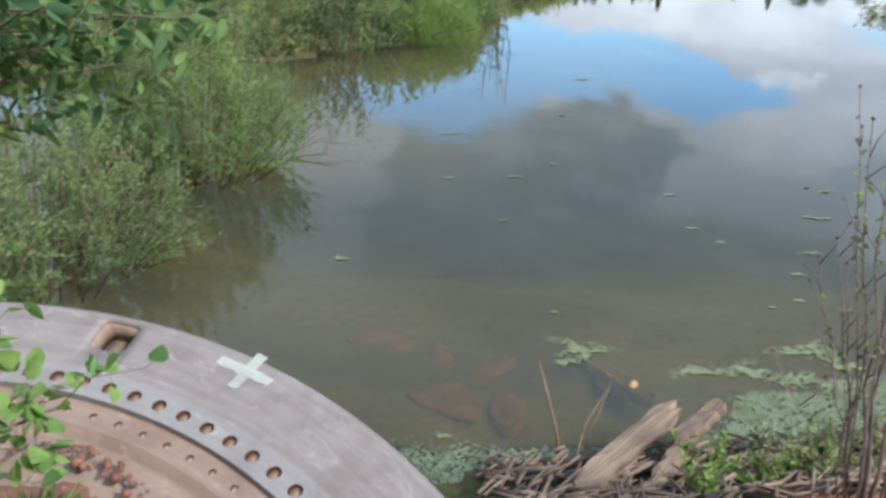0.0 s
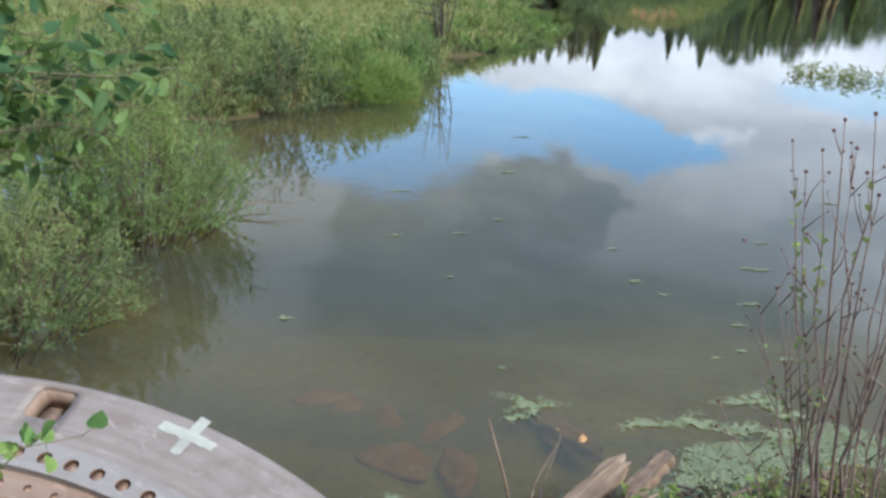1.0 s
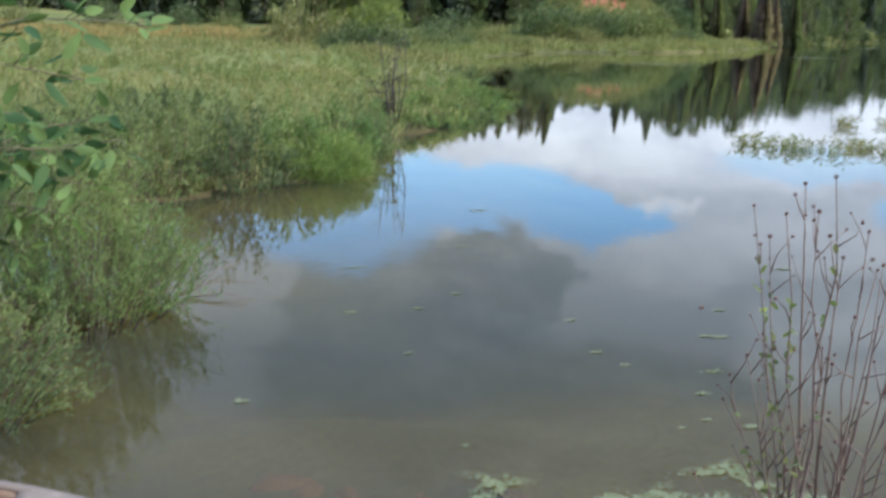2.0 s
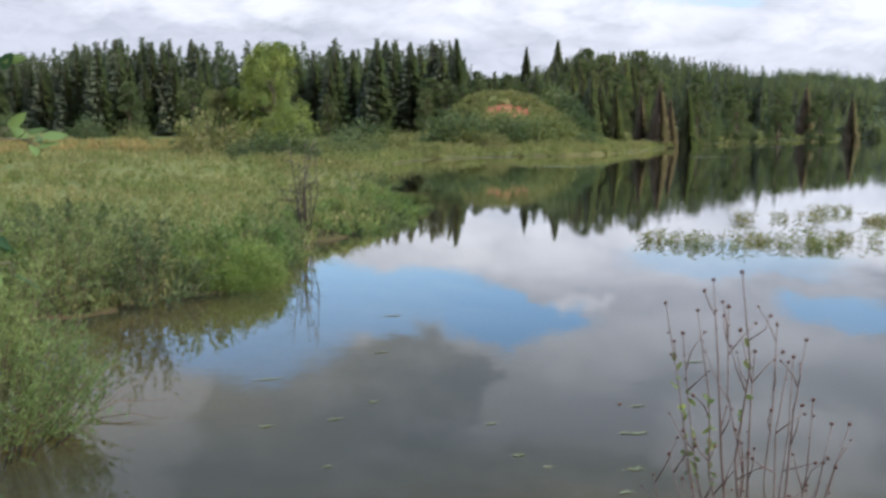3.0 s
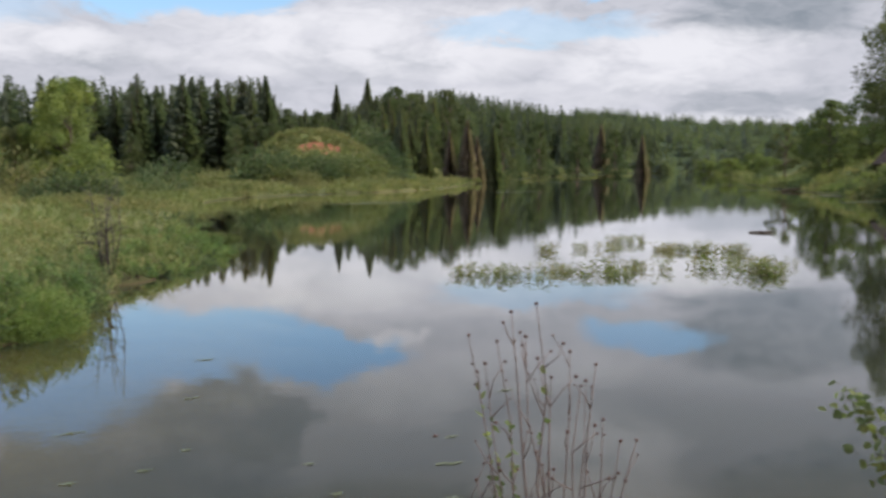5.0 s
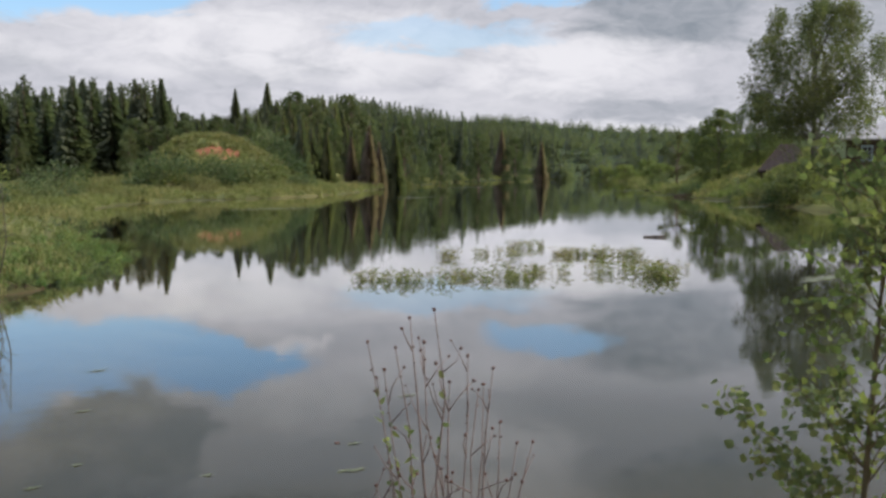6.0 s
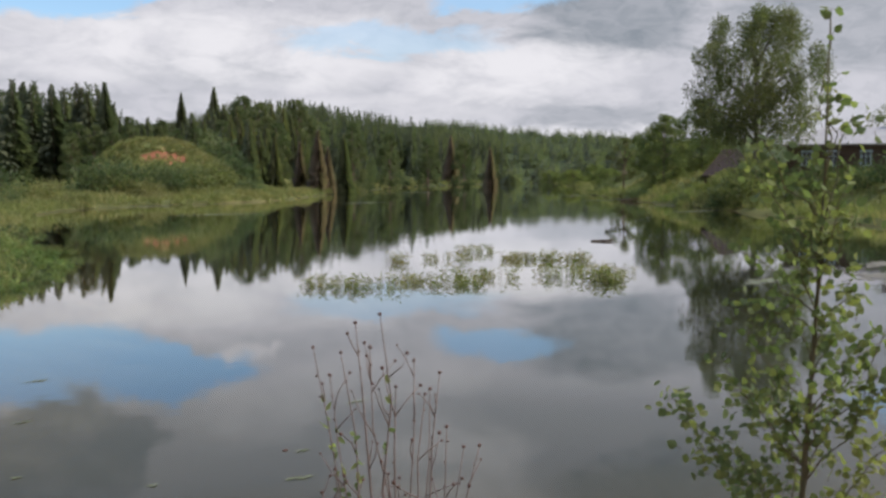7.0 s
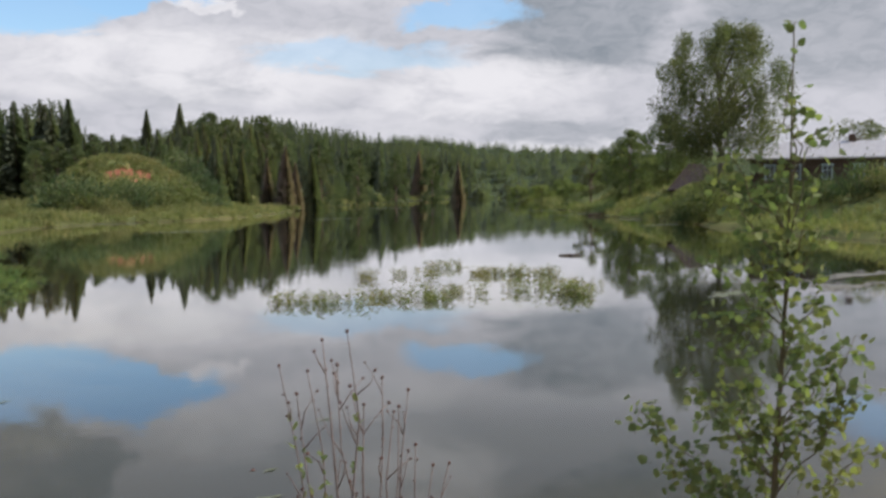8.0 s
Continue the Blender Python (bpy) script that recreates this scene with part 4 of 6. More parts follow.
def build_bank_bushes():
    """Bushes that hang over the water all along the low bank."""
    spots = ((-3.4, 15.4, 1.15, 1.5), (-2.0, 15.5, 1.0, 1.75), (-0.75, 16.0, 0.85, 1.9), (0.25, 17.2, 0.7, 1.25), (1.25, 18.8, 0.75, 1.1), (1.75, 20.2, 0.8, 1.5), (2.1, 21.7, 0.5, 0.55),
             (-5.0, 16.0, 1.3, 1.3), (-7.0, 15.6, 1.4, 1.4), (-1.6, 17.6, 1.2, 1.3), (-3.6, 17.8, 1.3, 1.4), (3.1, 25.0, 0.7, 0.5), (4.2, 26.8, 0.8, 0.5), (-0.2, 19.6, 1.1, 0.85), (-2.4, 20.4, 1.3, 1.1),
             (2.2, 23.4, 0.6, 0.7), (3.6, 25.4, 0.6, 0.55), (4.7, 26.9, 0.6, 0.5), (5.5, 28.2, 0.7, 0.55), (6.2, 29.6, 0.7, 0.5), (6.9, 31.1, 0.7, 0.5), (7.6, 32.6, 0.8, 0.5), (8.0, 34.2, 0.7, 0.45), (6.4, 32.5, 0.9, 0.7), (5.0, 29.5, 0.9, 0.8),
             (3.4, 23.8, 0.45, 0.3), (4.2, 24.9, 0.5, 0.4), (3.9, 24.6, 0.7, 0.6), (4.8, 25.5, 0.7, 0.55), (5.5, 26.6, 0.7, 0.6), (6.0, 27.9, 0.7, 0.55), (6.7, 29.2, 0.7, 0.6), (7.2, 30.7, 0.8, 0.6), (7.9, 32.2, 0.8, 0.55), (8.1, 33.6, 0.9, 0.6),
             (7.6, 35.6, 0.9, 0.6), (7.8, 38.0, 1.0, 0.6), (8.4, 41.5, 1.1, 0.7), (9.0, 45.0, 1.1, 0.7))
    for i, (x, y, w, h) in enumerate(spots):
        y += 0.45
        make_willow("leafy green bush overhanging the pond's edge", (x, y, ground_z(x, y) - 0.04), w * 1.1, h * 0.86, 70 + i, (WILLOW_LEAF, OLIVE_LEAF, BUSH_LEAF, WILLOW_LEAF)[i % 4],
                    48 if y < 24 else 24, 12 if y < 24 else 10, 13 if y < 24 else 7, 0.062 if y < 24 else 0.085, 0.36, 0.5, 0.35, "bank_bush", "bush", "bank bushes")


build_bank_bushes()


def make_tuft(name, label, category, at, wide, h, n, mat, seed, width=0.012, group=""):
    """A tuft of arching grass blades."""
    rng = np.random.default_rng(seed)
    t = thing(name, label, category, at, group)
    a = rng.uniform(0, 6.283, n)
    r = wide * np.sqrt(rng.uniform(0, 1, n))
    root = np.stack([np.cos(a) * r * 0.6, np.sin(a) * r * 0.6, 0 * a - 0.03], 1)
    way = np.stack([np.cos(a) * r / wide * 1.0, np.sin(a) * r / wide * 1.0, 0 * a + 1], 1) + rng.normal(size=(n, 3)) * 0.15
    s = Soup()
    s.leaves(root, way, h * rng.uniform(0.6, 1.15, n), width, rng, droop=0.25)
    s.make("foliage", mat, t)
    return t


LIME = leaf_material("fresh_grass", (0.15, 0.21, 0.055), (0.20, 0.265, 0.075), (0.28, 0.32, 0.09), 0.5)
make_bush("green_clump", "bright fresh green sedge clump at the water's edge", "sedge", (0.75, 17.6, 0.0), 0.95, 0.75, 81, LIME, 16000, 0.10, 90, 0.3, 0.16, spread=1.1)
make_tuft("grass_tuft", "bright fresh green grass tuft at the water's edge", "grass tuft", (7.6, 33.3, 0.0), 1.1, 0.8, 900, HERB, 82, 0.04)


def build_dead_shrub():
    """A bare grey shrub on the spit, leaning over the water, mirrored in it."""
    rng = np.random.default_rng(9)
    x, y = 3.0, 23.9
    t = thing("dead_shrub", "bare grey dead shrub at the tip of the bank", "shrub", (x, y, 0.05))
    grey = wood_material("grey_deadwood", (0.05, 0.042, 0.035), (0.10, 0.085, 0.07), (20, 20, 5))
    for i in range(14):
        s = Soup()
        a = rng.uniform(0, 6.28)
        lean = rng.uniform(0.1, 0.75)
        h = rng.uniform(0.9, 2.5) if i > 3 else 2.6
        tip = np.array([math.cos(a) * lean, math.sin(a) * lean, h])
        mid = tip * 0.5 + rng.normal(size=3) * 0.08
        s.tube([(0.06 * math.cos(a), 0.06 * math.sin(a), -0.1), mid, tip], [0.022, 0.015, 0.007], 4)
        for j in range(4):
            q = rng.uniform(0.4, 0.95)
            b = tip * q
            e = b + rng.normal(size=3) * (0.28, 0.28, 0.1) + (0, 0, 0.2)
            s.tube([b, (b + e) / 2 + 0.02, e], [0.012, 0.009, 0.005], 3)
        s.make("branch", grey, t)


build_dead_shrub()


# ---- plants standing in the open water ----
def build_pond_plants():
    """Clumps of leafy stems that stand out of the water, dense in front and sparse behind."""
    rng = np.random.default_rng(17)
    kinds = []
    for i in range(5):
        m, wide, tall = ((17, 0.34, 0.36), (12, 0.28, 0.32), (8, 0.22, 0.30), (5, 0.16, 0.30), (3, 0.12, 0.28))[i]
        t = thing("pond_plant", "leafy water plant clump standing out of the pond", "water plant", group="clumps of water plants")
        stem, s = Soup(), Soup()
        a, r = rng.uniform(0, 6.283, m), np.sqrt(rng.uniform(0, 1, m)) * wide
        for k in range(m):
            foot = np.array([math.cos(a[k]) * r[k], math.sin(a[k]) * r[k], -0.25])
            tip = foot * (1.3, 1.3, 0) + (*rng.normal(size=2) * 0.07, tall * rng.uniform(0.45, 1.1))
            mid = (foot + tip) / 2 + (*rng.normal(size=2) * 0.03, 0)
            stem.tube([foot, mid, tip], [0.006, 0.005, 0.003], 4)
            n = rng.integers(5, 10)
            q = np.linspace(0.45, 1.0, n)[:, None]
            at = (1 - q) ** 2 * foot + 2 * q * (1 - q) * mid + q ** 2 * tip
            at[:, 2] = np.maximum(at[:, 2], 0.012)
            turn = np.arange(n) * 2.4 + rng.uniform(0, 6)
            way = np.stack([np.cos(turn), np.sin(turn), rng.uniform(-0.1, 0.9, n)], 1)
            s.leaves(at, way, rng.uniform(0.09, 0.19, n), 0.034, rng, droop=0.15)
        tagged(stem.make("stem", TWIG, t), kind="stuff")
        s.make("foliage", FLOAT_LEAF, t)
        kinds.append(t)
    # each bed: its two ends on the water, how many clumps, and how sparse they are
    beds = ((11.7, 21.3, 12.8, 20.8, 4, 0), (12.9, 20.5, 13.4, 20.2, 2, 2), (13.8, 20.5, 14.7, 20.1, 4, 0), (14.7, 19.6, 15.5, 19.2, 3, 0), (16.5, 20.3, 17.3, 20.0, 4, 1),
            (16.7, 25.6, 17.1, 25.4, 3, 1), (18.4, 25.9, 19.6, 25.3, 6, 3), (20.7, 27.4, 22.3, 26.6, 9, 3), (20.5, 24.2, 21.7, 23.6, 7, 2), (21.3, 23.3, 22.9, 22.5, 9, 2),
            (18.4, 19.9, 19.0, 19.6, 3, 4), (18.3, 18.9, 18.5, 18.8, 1, 0), (19.9, 19.9, 20.3, 19.7, 3, 2), (18.5, 18.0, 19.1, 17.6, 4, 0), (20.2, 19.0, 21.0, 18.6, 4, 3), (15.6, 21.0, 16.3, 20.8, 3, 4))
    used = set()
    for x0, y0, x1, y1, n, sparse in beds:
        for j in range(n):
            f = (j + rng.uniform(0.1, 0.9)) / n
            k = min(4, max(0, sparse + rng.integers(-1, 2)))
            m = pose(x0 + (x1 - x0) * f + rng.normal() * 0.08, y0 + (y1 - y0) * f + rng.normal() * 0.3, 0, 0, 0, rng.uniform(0, 360)) @ Matrix.Scale(rng.uniform(0.8, 1.2), 4)
            if k not in used:
                used.add(k)
                kinds[k].matrix_basis = m
            else:
                copy_thing(kinds[k], m @ Matrix.Diagonal((*(1 / c for c in kinds[k].scale), 1)))


build_pond_plants()


# ---- the great disc on the bank ----
def disc_material(name, a, b, grime, streak=(3, 3, 3)):
    m, n = material(name)
    co = n.add("ShaderNodeTexCoord").outputs["Object"]
    x, y, z = n.add("ShaderNodeSeparateXYZ", {0: co}).outputs
    rad = n.math("SQRT", n.math("ADD", n.math("MULTIPLY", x, x), n.math("MULTIPLY", y, y)))
    turn = n.math("ARCTAN2", x, y)
    around = n.add("ShaderNodeCombineXYZ", {0: n.math("MULTIPLY", rad, 30.0), 1: n.math("MULTIPLY", turn, 2.5), 2: 0.0}).outputs[0]
    grain = n.noise(around, 1.0, 8.0, 0.65, 0.6)
    spots, fine = n.noise(co, 5.0, 6.0, 0.6), n.noise(co, 60.0, 6.0, 0.7)
    col = n.mix(n.ramp(grain, 0.3, 0.72), rgb(*a), rgb(*b))
    col = n.mix(n.ramp(spots, 0.42, 0.70, 0.0, 0.6), col, rgb(*grime))
    col = n.mix(n.ramp(n.noise(co, 24.0, 8.0, 0.72), 0.55, 0.75, 0.0, 0.5), col, rgb(*grime))
    col = n.mix(n.ramp(fine, 0.62, 0.75, 0.0, 0.5), col, rgb(a[0] * 0.5, a[1] * 0.48, a[2] * 0.45))
    scuff = n.noise(n.add("ShaderNodeCombineXYZ", {0: n.math("MULTIPLY", rad, 9.0), 1: n.math("MULTIPLY", turn, 7.0), 2: 0.0}).outputs[0], 1.6, 9.0, 0.7, 1.2)
    col = n.mix(n.ramp(scuff, 0.54, 0.68, 0.0, 0.55), col, rgb(b[0] * 1.5, b[1] * 1.5, b[2] * 1.5))
    pits = n.noise(co, 95.0, 3.0, 0.5)
    col = n.mix(n.ramp(pits, 0.68, 0.74, 0.0, 0.7), col, rgb(a[0] * 0.35, a[1] * 0.33, a[2] * 0.3))
    finish(n, col, n.ramp(scuff, 0.4, 0.7, 0.7, 0.5), n.math("ADD", grain, n.math("MULTIPLY", fine, 0.4)), 0.25, 0.006, 0.4)
    return m


DISC_PALE = disc_material("weathered_pale_disc", (0.165, 0.126, 0.104), (0.208, 0.168, 0.144), (0.118, 0.086, 0.068))
DISC_RING = disc_material("bleached_ring", (0.180, 0.150, 0.132), (0.212, 0.182, 0.160), (0.14, 0.112, 0.094))
DISC_TAN = disc_material("tan_inner_plate", (0.185, 0.118, 0.080), (0.23, 0.155, 0.11), (0.13, 0.07, 0.046))
DISC_HOLE = disc_material("rusty_hole", (0.20, 0.115, 0.075), (0.30, 0.185, 0.12), (0.12, 0.066, 0.045))
TAPE = disc_material("cream_paint", (0.265, 0.25, 0.205), (0.325, 0.31, 0.255), (0.20, 0.17, 0.14))


def polar_face(s, r0, z0, r1, z1, a0, a1, steps):
    """A strip of a turned surface between two radii, over an arc in degrees."""
    a = np.radians(np.linspace(a0, a1, steps + 1))
    p = np.stack([np.sin(a) * r0, np.cos(a) * r0, 0 * a + z0], 1)
    q = np.stack([np.sin(a) * r1, np.cos(a) * r1, 0 * a + z1], 1)
    f = []
    for i in range(steps):
        j = steps + 1 + i
        f += [(i, j, j + 1), (i, j + 1, i + 1)]
    s.add(np.concatenate([p, q]), f)


def holed_ring(s, walls, disc, r_lo, r_hi, z, r_hole, size, count, depth, phase):
    """A flat ring pierced by round holes, each with walls and a floor."""
    half = 180.0 / count
    mid = (r_lo + r_hi) / 2
    for k in range(count):
        c = 2 * half * k + phase
        ph = np.arange(16) * 2 * math.pi / 16
        square = np.stack([np.cos(ph), np.sin(ph)], 1)
        square /= np.abs(square).max(1)[:, None]
        a = np.radians(c + square[:, 0] * half)
        r = mid + square[:, 1] * (r_hi - r_lo) / 2
        outer = np.stack([np.sin(a) * r, np.cos(a) * r, 0 * a + z], 1)
        ca = math.radians(c)
        tang, rad = np.array([math.cos(ca), -math.sin(ca), 0]), np.array([math.sin(ca), math.cos(ca), 0])
        inner = rad * r_hole + tang * (np.cos(ph) * size)[:, None] + rad * (np.sin(ph) * size)[:, None] + (0, 0, z)
        f = []
        for i in range(16):
            j = (i + 1) % 16
            f += [(i, 16 + i, 16 + j), (i, 16 + j, j)]
        s.add(np.concatenate([outer, inner]), f)
        low = inner - (0, 0, depth)
        f = []
        for i in range(16):
            j = (i + 1) % 16
            f += [(i, 16 + i, 16 + j), (i, 16 + j, j)]
        f += [(16, 16 + i, 17 + i) for i in range(1, 15)]
        if k == 0:
            w = Soup()
            turn = Matrix.Rotation(ca, 3, "Z")
            w.add(np.concatenate([inner, low]) @ np.array(turn).T, f)
            first = w.make(walls, DISC_HOLE, disc, "rust brown hole")
            first.rotation_euler = (0, 0, -ca)
        else:
            ob = new(walls, first.data)
            ob.parent, ob.rotation_euler = disc, (0, 0, -ca)


def weld(ob):
    bm = bmesh.new()
    bm.from_mesh(ob.data)
    bmesh.ops.remove_doubles(bm, verts=bm.verts, dist=0.0004)
    bm.to_mesh(ob.data)
    bm.free()
    return ob


def build_disc():
    d = thing("great_disc", "huge weathered pale disc with bolt holes, half buried in the bank", "disc", (-1.57, 1.07, 0.854))
    d.rotation_euler = (radians(16), 0, 0)
    s = Soup()
    # outer band, with a rounded slot cut through it
    a0, a1, r0, r1 = 14.9, 19.0, 1.98, 2.13
    for lo, hi, n in ((-180, 14.0, 150), (20.0, 180, 150)):
        polar_face(s, 1.885, 0.0, 2.15, 0.0, lo, hi, n)

    def loop(half_a, half_r, z, square=False):
        """A rounded rectangle on the turned face round the slot's middle."""
        ph = np.arange(40) * 2 * math.pi / 40
        u = np.stack([np.cos(ph), np.sin(ph)], 1)
        u /= (np.abs(u).max(1) if square else (np.abs(u) ** 6).sum(1) ** (1 / 6))[:, None]
        mid_r = 2.0175 if square else (r0 + r1) / 2
        ang, rad = np.radians((17.0 if square else (a0 + a1) / 2) + u[:, 0] * half_a), mid_r + u[:, 1] * half_r
        return np.stack([np.sin(ang) * rad, np.cos(ang) * rad, 0 * ang + z], 1)

    def between(soup, p, q):
        f = []
        for i in range(40):
            j = (i + 1) % 40
            f += [(i, 40 + i, 40 + j), (i, 40 + j, j)]
        soup.add(np.concatenate([p, q]), f)

    ha, hr = (a1 - a0) / 2, (r1 - r0) / 2
    between(s, loop(3.0, 0.1325, 0.0, True), loop(ha, hr, 0.0))
    between(s, loop(ha, hr, 0.0), loop(ha, hr, -0.014))
    polar_face(s, 2.15, 0.0, 2.165, -0.006, -180, 180, 220)
    polar_face(s, 2.165, -0.006, 2.172, -0.024, -180, 180, 220)
    polar_face(s, 2.172, -0.024, 2.172, -0.17, -180, 180, 220)
    weld(s.make("outer_band", DISC_PALE, d, "pale grey weathered outer band"))
    w = Soup()
    between(w, loop(ha, hr, -0.014), loop(ha - 0.35, hr - 0.014, -0.016))
    between(w, loop(ha - 0.35, hr - 0.014, -0.016), loop(ha - 0.38, hr - 0.016, -0.085))
    floor = loop(ha - 0.38, hr - 0.016, -0.085)
    w.add(floor, [(0, i, i + 1) for i in range(1, 39)])
    weld(w.make("slot_recess", DISC_TAN, d, "tan rectangular recess"))
    # ring with the large holes
    s = Soup()
    holed_ring(s, "bolt_hole", d, 1.765, 1.885, 0.003, 1.823, 0.0255, 114, 0.017, 1.6)
    polar_face(s, 1.765, 0.003, 1.762, -0.022, -180, 180, 220)
    weld(s.make("bolt_ring", DISC_RING, d, "bleached grey ring pierced by bolt holes"))
    s = Soup()
    holed_ring(s, "small_hole", d, 1.675, 1.762, -0.022, 1.713, 0.014, 109, 0.008, 0.9)
    for ra, za, rb, zb in ((1.675, -0.022, 1.668, -0.006), (1.668, -0.006, 1.652, -0.006), (1.652, -0.006, 1.635, -0.05), (1.635, -0.05, 1.60, -0.052), (1.60, -0.052, 1.58, -0.03), (1.58, -0.03, 0.9, -0.035)):
        polar_face(s, ra, za, rb, zb, -180, 180, 220)
    weld(s.make("inner_plate", DISC_TAN, d, "tan stepped inner plate stained with clay"))
    # painted cross
    for a, r, la, lr, z in ((31.4, 2.095, 3.1, 0.021, 0.002), (31.6, 2.095, 0.6, 0.090, 0.003)):
        w = Soup()
        rag = np.random.default_rng(int(lr * 1000))
        polar_face(w, r - lr, z, r + lr, z, a - la, a + la, 14 if la > 2 else 3)
        w.v[0][:, :2] += rag.normal(size=(len(w.v[0]), 2)) * 0.0035
        w.make("painted_stroke", TAPE, d, "cream painted stroke of a cross")
    return d


build_disc()


# ---- shrub and saplings on the near bank ----
def along(az):
    """Unit vectors across and along the view at that bearing."""
    a = radians(az)
    return np.array([math.cos(a), -math.sin(a), 0.0]), np.array([math.sin(a), math.cos(a), 0.0])


RED_TWIG = wood_material("reddish_twig", (0.12, 0.092, 0.08), (0.20, 0.16, 0.145), (30, 30, 8))
SEED = wood_material("dry_seed_head", (0.07, 0.035, 0.028), (0.13, 0.07, 0.05), (40, 40, 40))


def knob(s, at, r, rng):
    """A small crumpled bud or seed head."""
    bm = bmesh.new()
    bmesh.ops.create_icosphere(bm, subdivisions=1, radius=r)
    v = np.array([tuple(p.co) for p in bm.verts]) * rng.uniform(0.7, 1.35, (len(bm.verts), 1))
    f = [tuple(q.index for q in p.verts) for p in bm.faces]
    bm.free()
    s.add(v + at, f)


def build_bare_shrub():
    rng = np.random.default_rng(23)
    right, ahead = along(33.7)
    base = ahead * 3.4
    ground = ground_z(base[0], base[1])
    t = thing("bare_shrub", "nearly bare reddish shrub with dry seed heads at the water's edge", "shrub", (base[0], base[1], ground))
    tips = ((-0.283, 2.335), (-0.213, 2.246), (-0.157, 2.373), (-0.115, 2.443), (-0.06, 2.358), (-0.02, 2.49), (0.107, 2.283), (0.036, 2.18), (0.148, 2.158),
            (0.208, 2.227), (0.172, 2.146), (0.22, 2.086), (0.285, 2.0), (0.31, 1.83), (-0.24, 1.82), (-0.31, 1.66), (-0.37, 1.38), (-0.19, 1.74), (0.42, 1.7), (0.40, 1.5), (0.36, 1.95))
    for i, (sx, z) in enumerate(tips):
        deep = rng.uniform(-0.22, 0.22)
        tip = right * sx + ahead * deep + (0, 0, z - ground)
        foot = right * (0.07 + sx * 0.30 + rng.uniform(-0.03, 0.03)) + ahead * deep * 0.3 + np.array([0, 0, -0.06])
        fork = foot * 0.55 + tip * 0.45 - right * sx * 0.14 + np.array([0, 0, 0.02])
        q = np.linspace(0, 1, 7)[:, None]
        path = (1 - q) ** 2 * foot + 2 * q * (1 - q) * fork + q ** 2 * tip + rng.normal(size=(7, 3)) * 0.022 * np.sin(q * math.pi)
        s, buds, green = Soup(), Soup(), Soup()
        thick = 0.0095 if i in (3, 5, 7, 9) else 0.005
        s.tube(path, np.linspace(thick, 0.0018, 7), 6)
        heads = [(path[-1], 0.0075)]
        for j in range(14):
            k = rng.uniform(0.35, 0.97)
            at = np.array([np.interp(k * 6, np.arange(7), path[:, c]) for c in range(3)])
            if j < 6 and i < 18:
                end = at + right * rng.uniform(-0.11, 0.11) + ahead * rng.uniform(-0.08, 0.08) + (0, 0, rng.uniform(0.06, 0.2))
                s.tube([at, (at + end) / 2 + rng.normal(size=3) * 0.008, end], [0.003, 0.0023, 0.0014], 4)
                heads.append((end, rng.uniform(0.004, 0.008)))
                at = end
            else:
                knob(buds, at + rng.normal(size=3) * 0.004, rng.uniform(0.003, 0.0065), rng)
        if buds.n:
            for v, f in zip(buds.v, buds.f):
                s.add(v, f - f.min())
        st = s.make("stem", RED_TWIG, t)
        for at, r in heads:
            h = Soup()
            knob(h, at, r, rng)
            h.make("seed_head", SEED, st, "dark dry seed head")
        if i in (0, 1, 2, 14, 15, 5):
            n = 22 if i < 3 else 9
            k = rng.uniform(0.45, 0.9, n) * 6
            at = np.stack([np.interp(k, np.arange(7), path[:, c]) for c in range(3)], 1)
            green.leaves(at, rng.normal(size=(n, 3)) + (0, 0, 0.3), rng.uniform(0.02, 0.045, n), 0.018, rng, "round")
            green.make("foliage", ASPEN_LEAF, st, "few small green leaves")


build_bare_shrub()


def leafy_twig(parent, start, end, n, size, rng, leaf_mat, bark, thick=0.004, shape="round", name="branch", sag=0.02, hang=0.3, loose=0.0):
    """A twig with leaves on short stalks along its outer part."""
    start, end = np.asarray(start, float), np.asarray(end, float)
    q = np.linspace(0, 1, 6)[:, None]
    path = start * (1 - q) + end * q + np.array([0, 0, 1.0]) * (q * (1 - q)) * sag * 4 + rng.normal(size=(6, 3)) * 0.05 * np.linalg.norm(end - start) * np.sin(q * math.pi)
    s = Soup()
    s.tube(path, np.linspace(thick, 0.0012, 6), 5)
    k = np.concatenate([rng.uniform(0.18, 1.0, n - 1), [1.0]]) * 5
    at = np.stack([np.interp(k, np.arange(6), path[:, c]) for c in range(3)], 1)
    at = at + rng.normal(size=(n, 3)) * loose
    way = rng.normal(size=(n, 3)) + (end - start) / (np.linalg.norm(end - start) + 1e-6) * 0.7 + (0, 0, -hang)
    way /= np.linalg.norm(way, axis=1)[:, None]
    stalk = size * 0.55
    for p, w in zip(at, way):
        s.tube([p, p + w * stalk], [0.0011, 0.0008], 3)
    b = s.make(name, bark, parent)
    g = Soup()
    g.leaves(at + way * stalk * 0.96, way + rng.normal(size=(n, 3)) * 0.4, size * rng.uniform(0.7, 1.2, n), size * rng.uniform(0.75, 1.0, n) * (1.0 if shape == "round" else 0.44), rng, "round")
    g.make("foliage", leaf_mat, b)
    return b


YOUNG_BARK = wood_material("smooth_green_bark", (0.09, 0.085, 0.05), (0.155, 0.14, 0.085), (30, 30, 6))


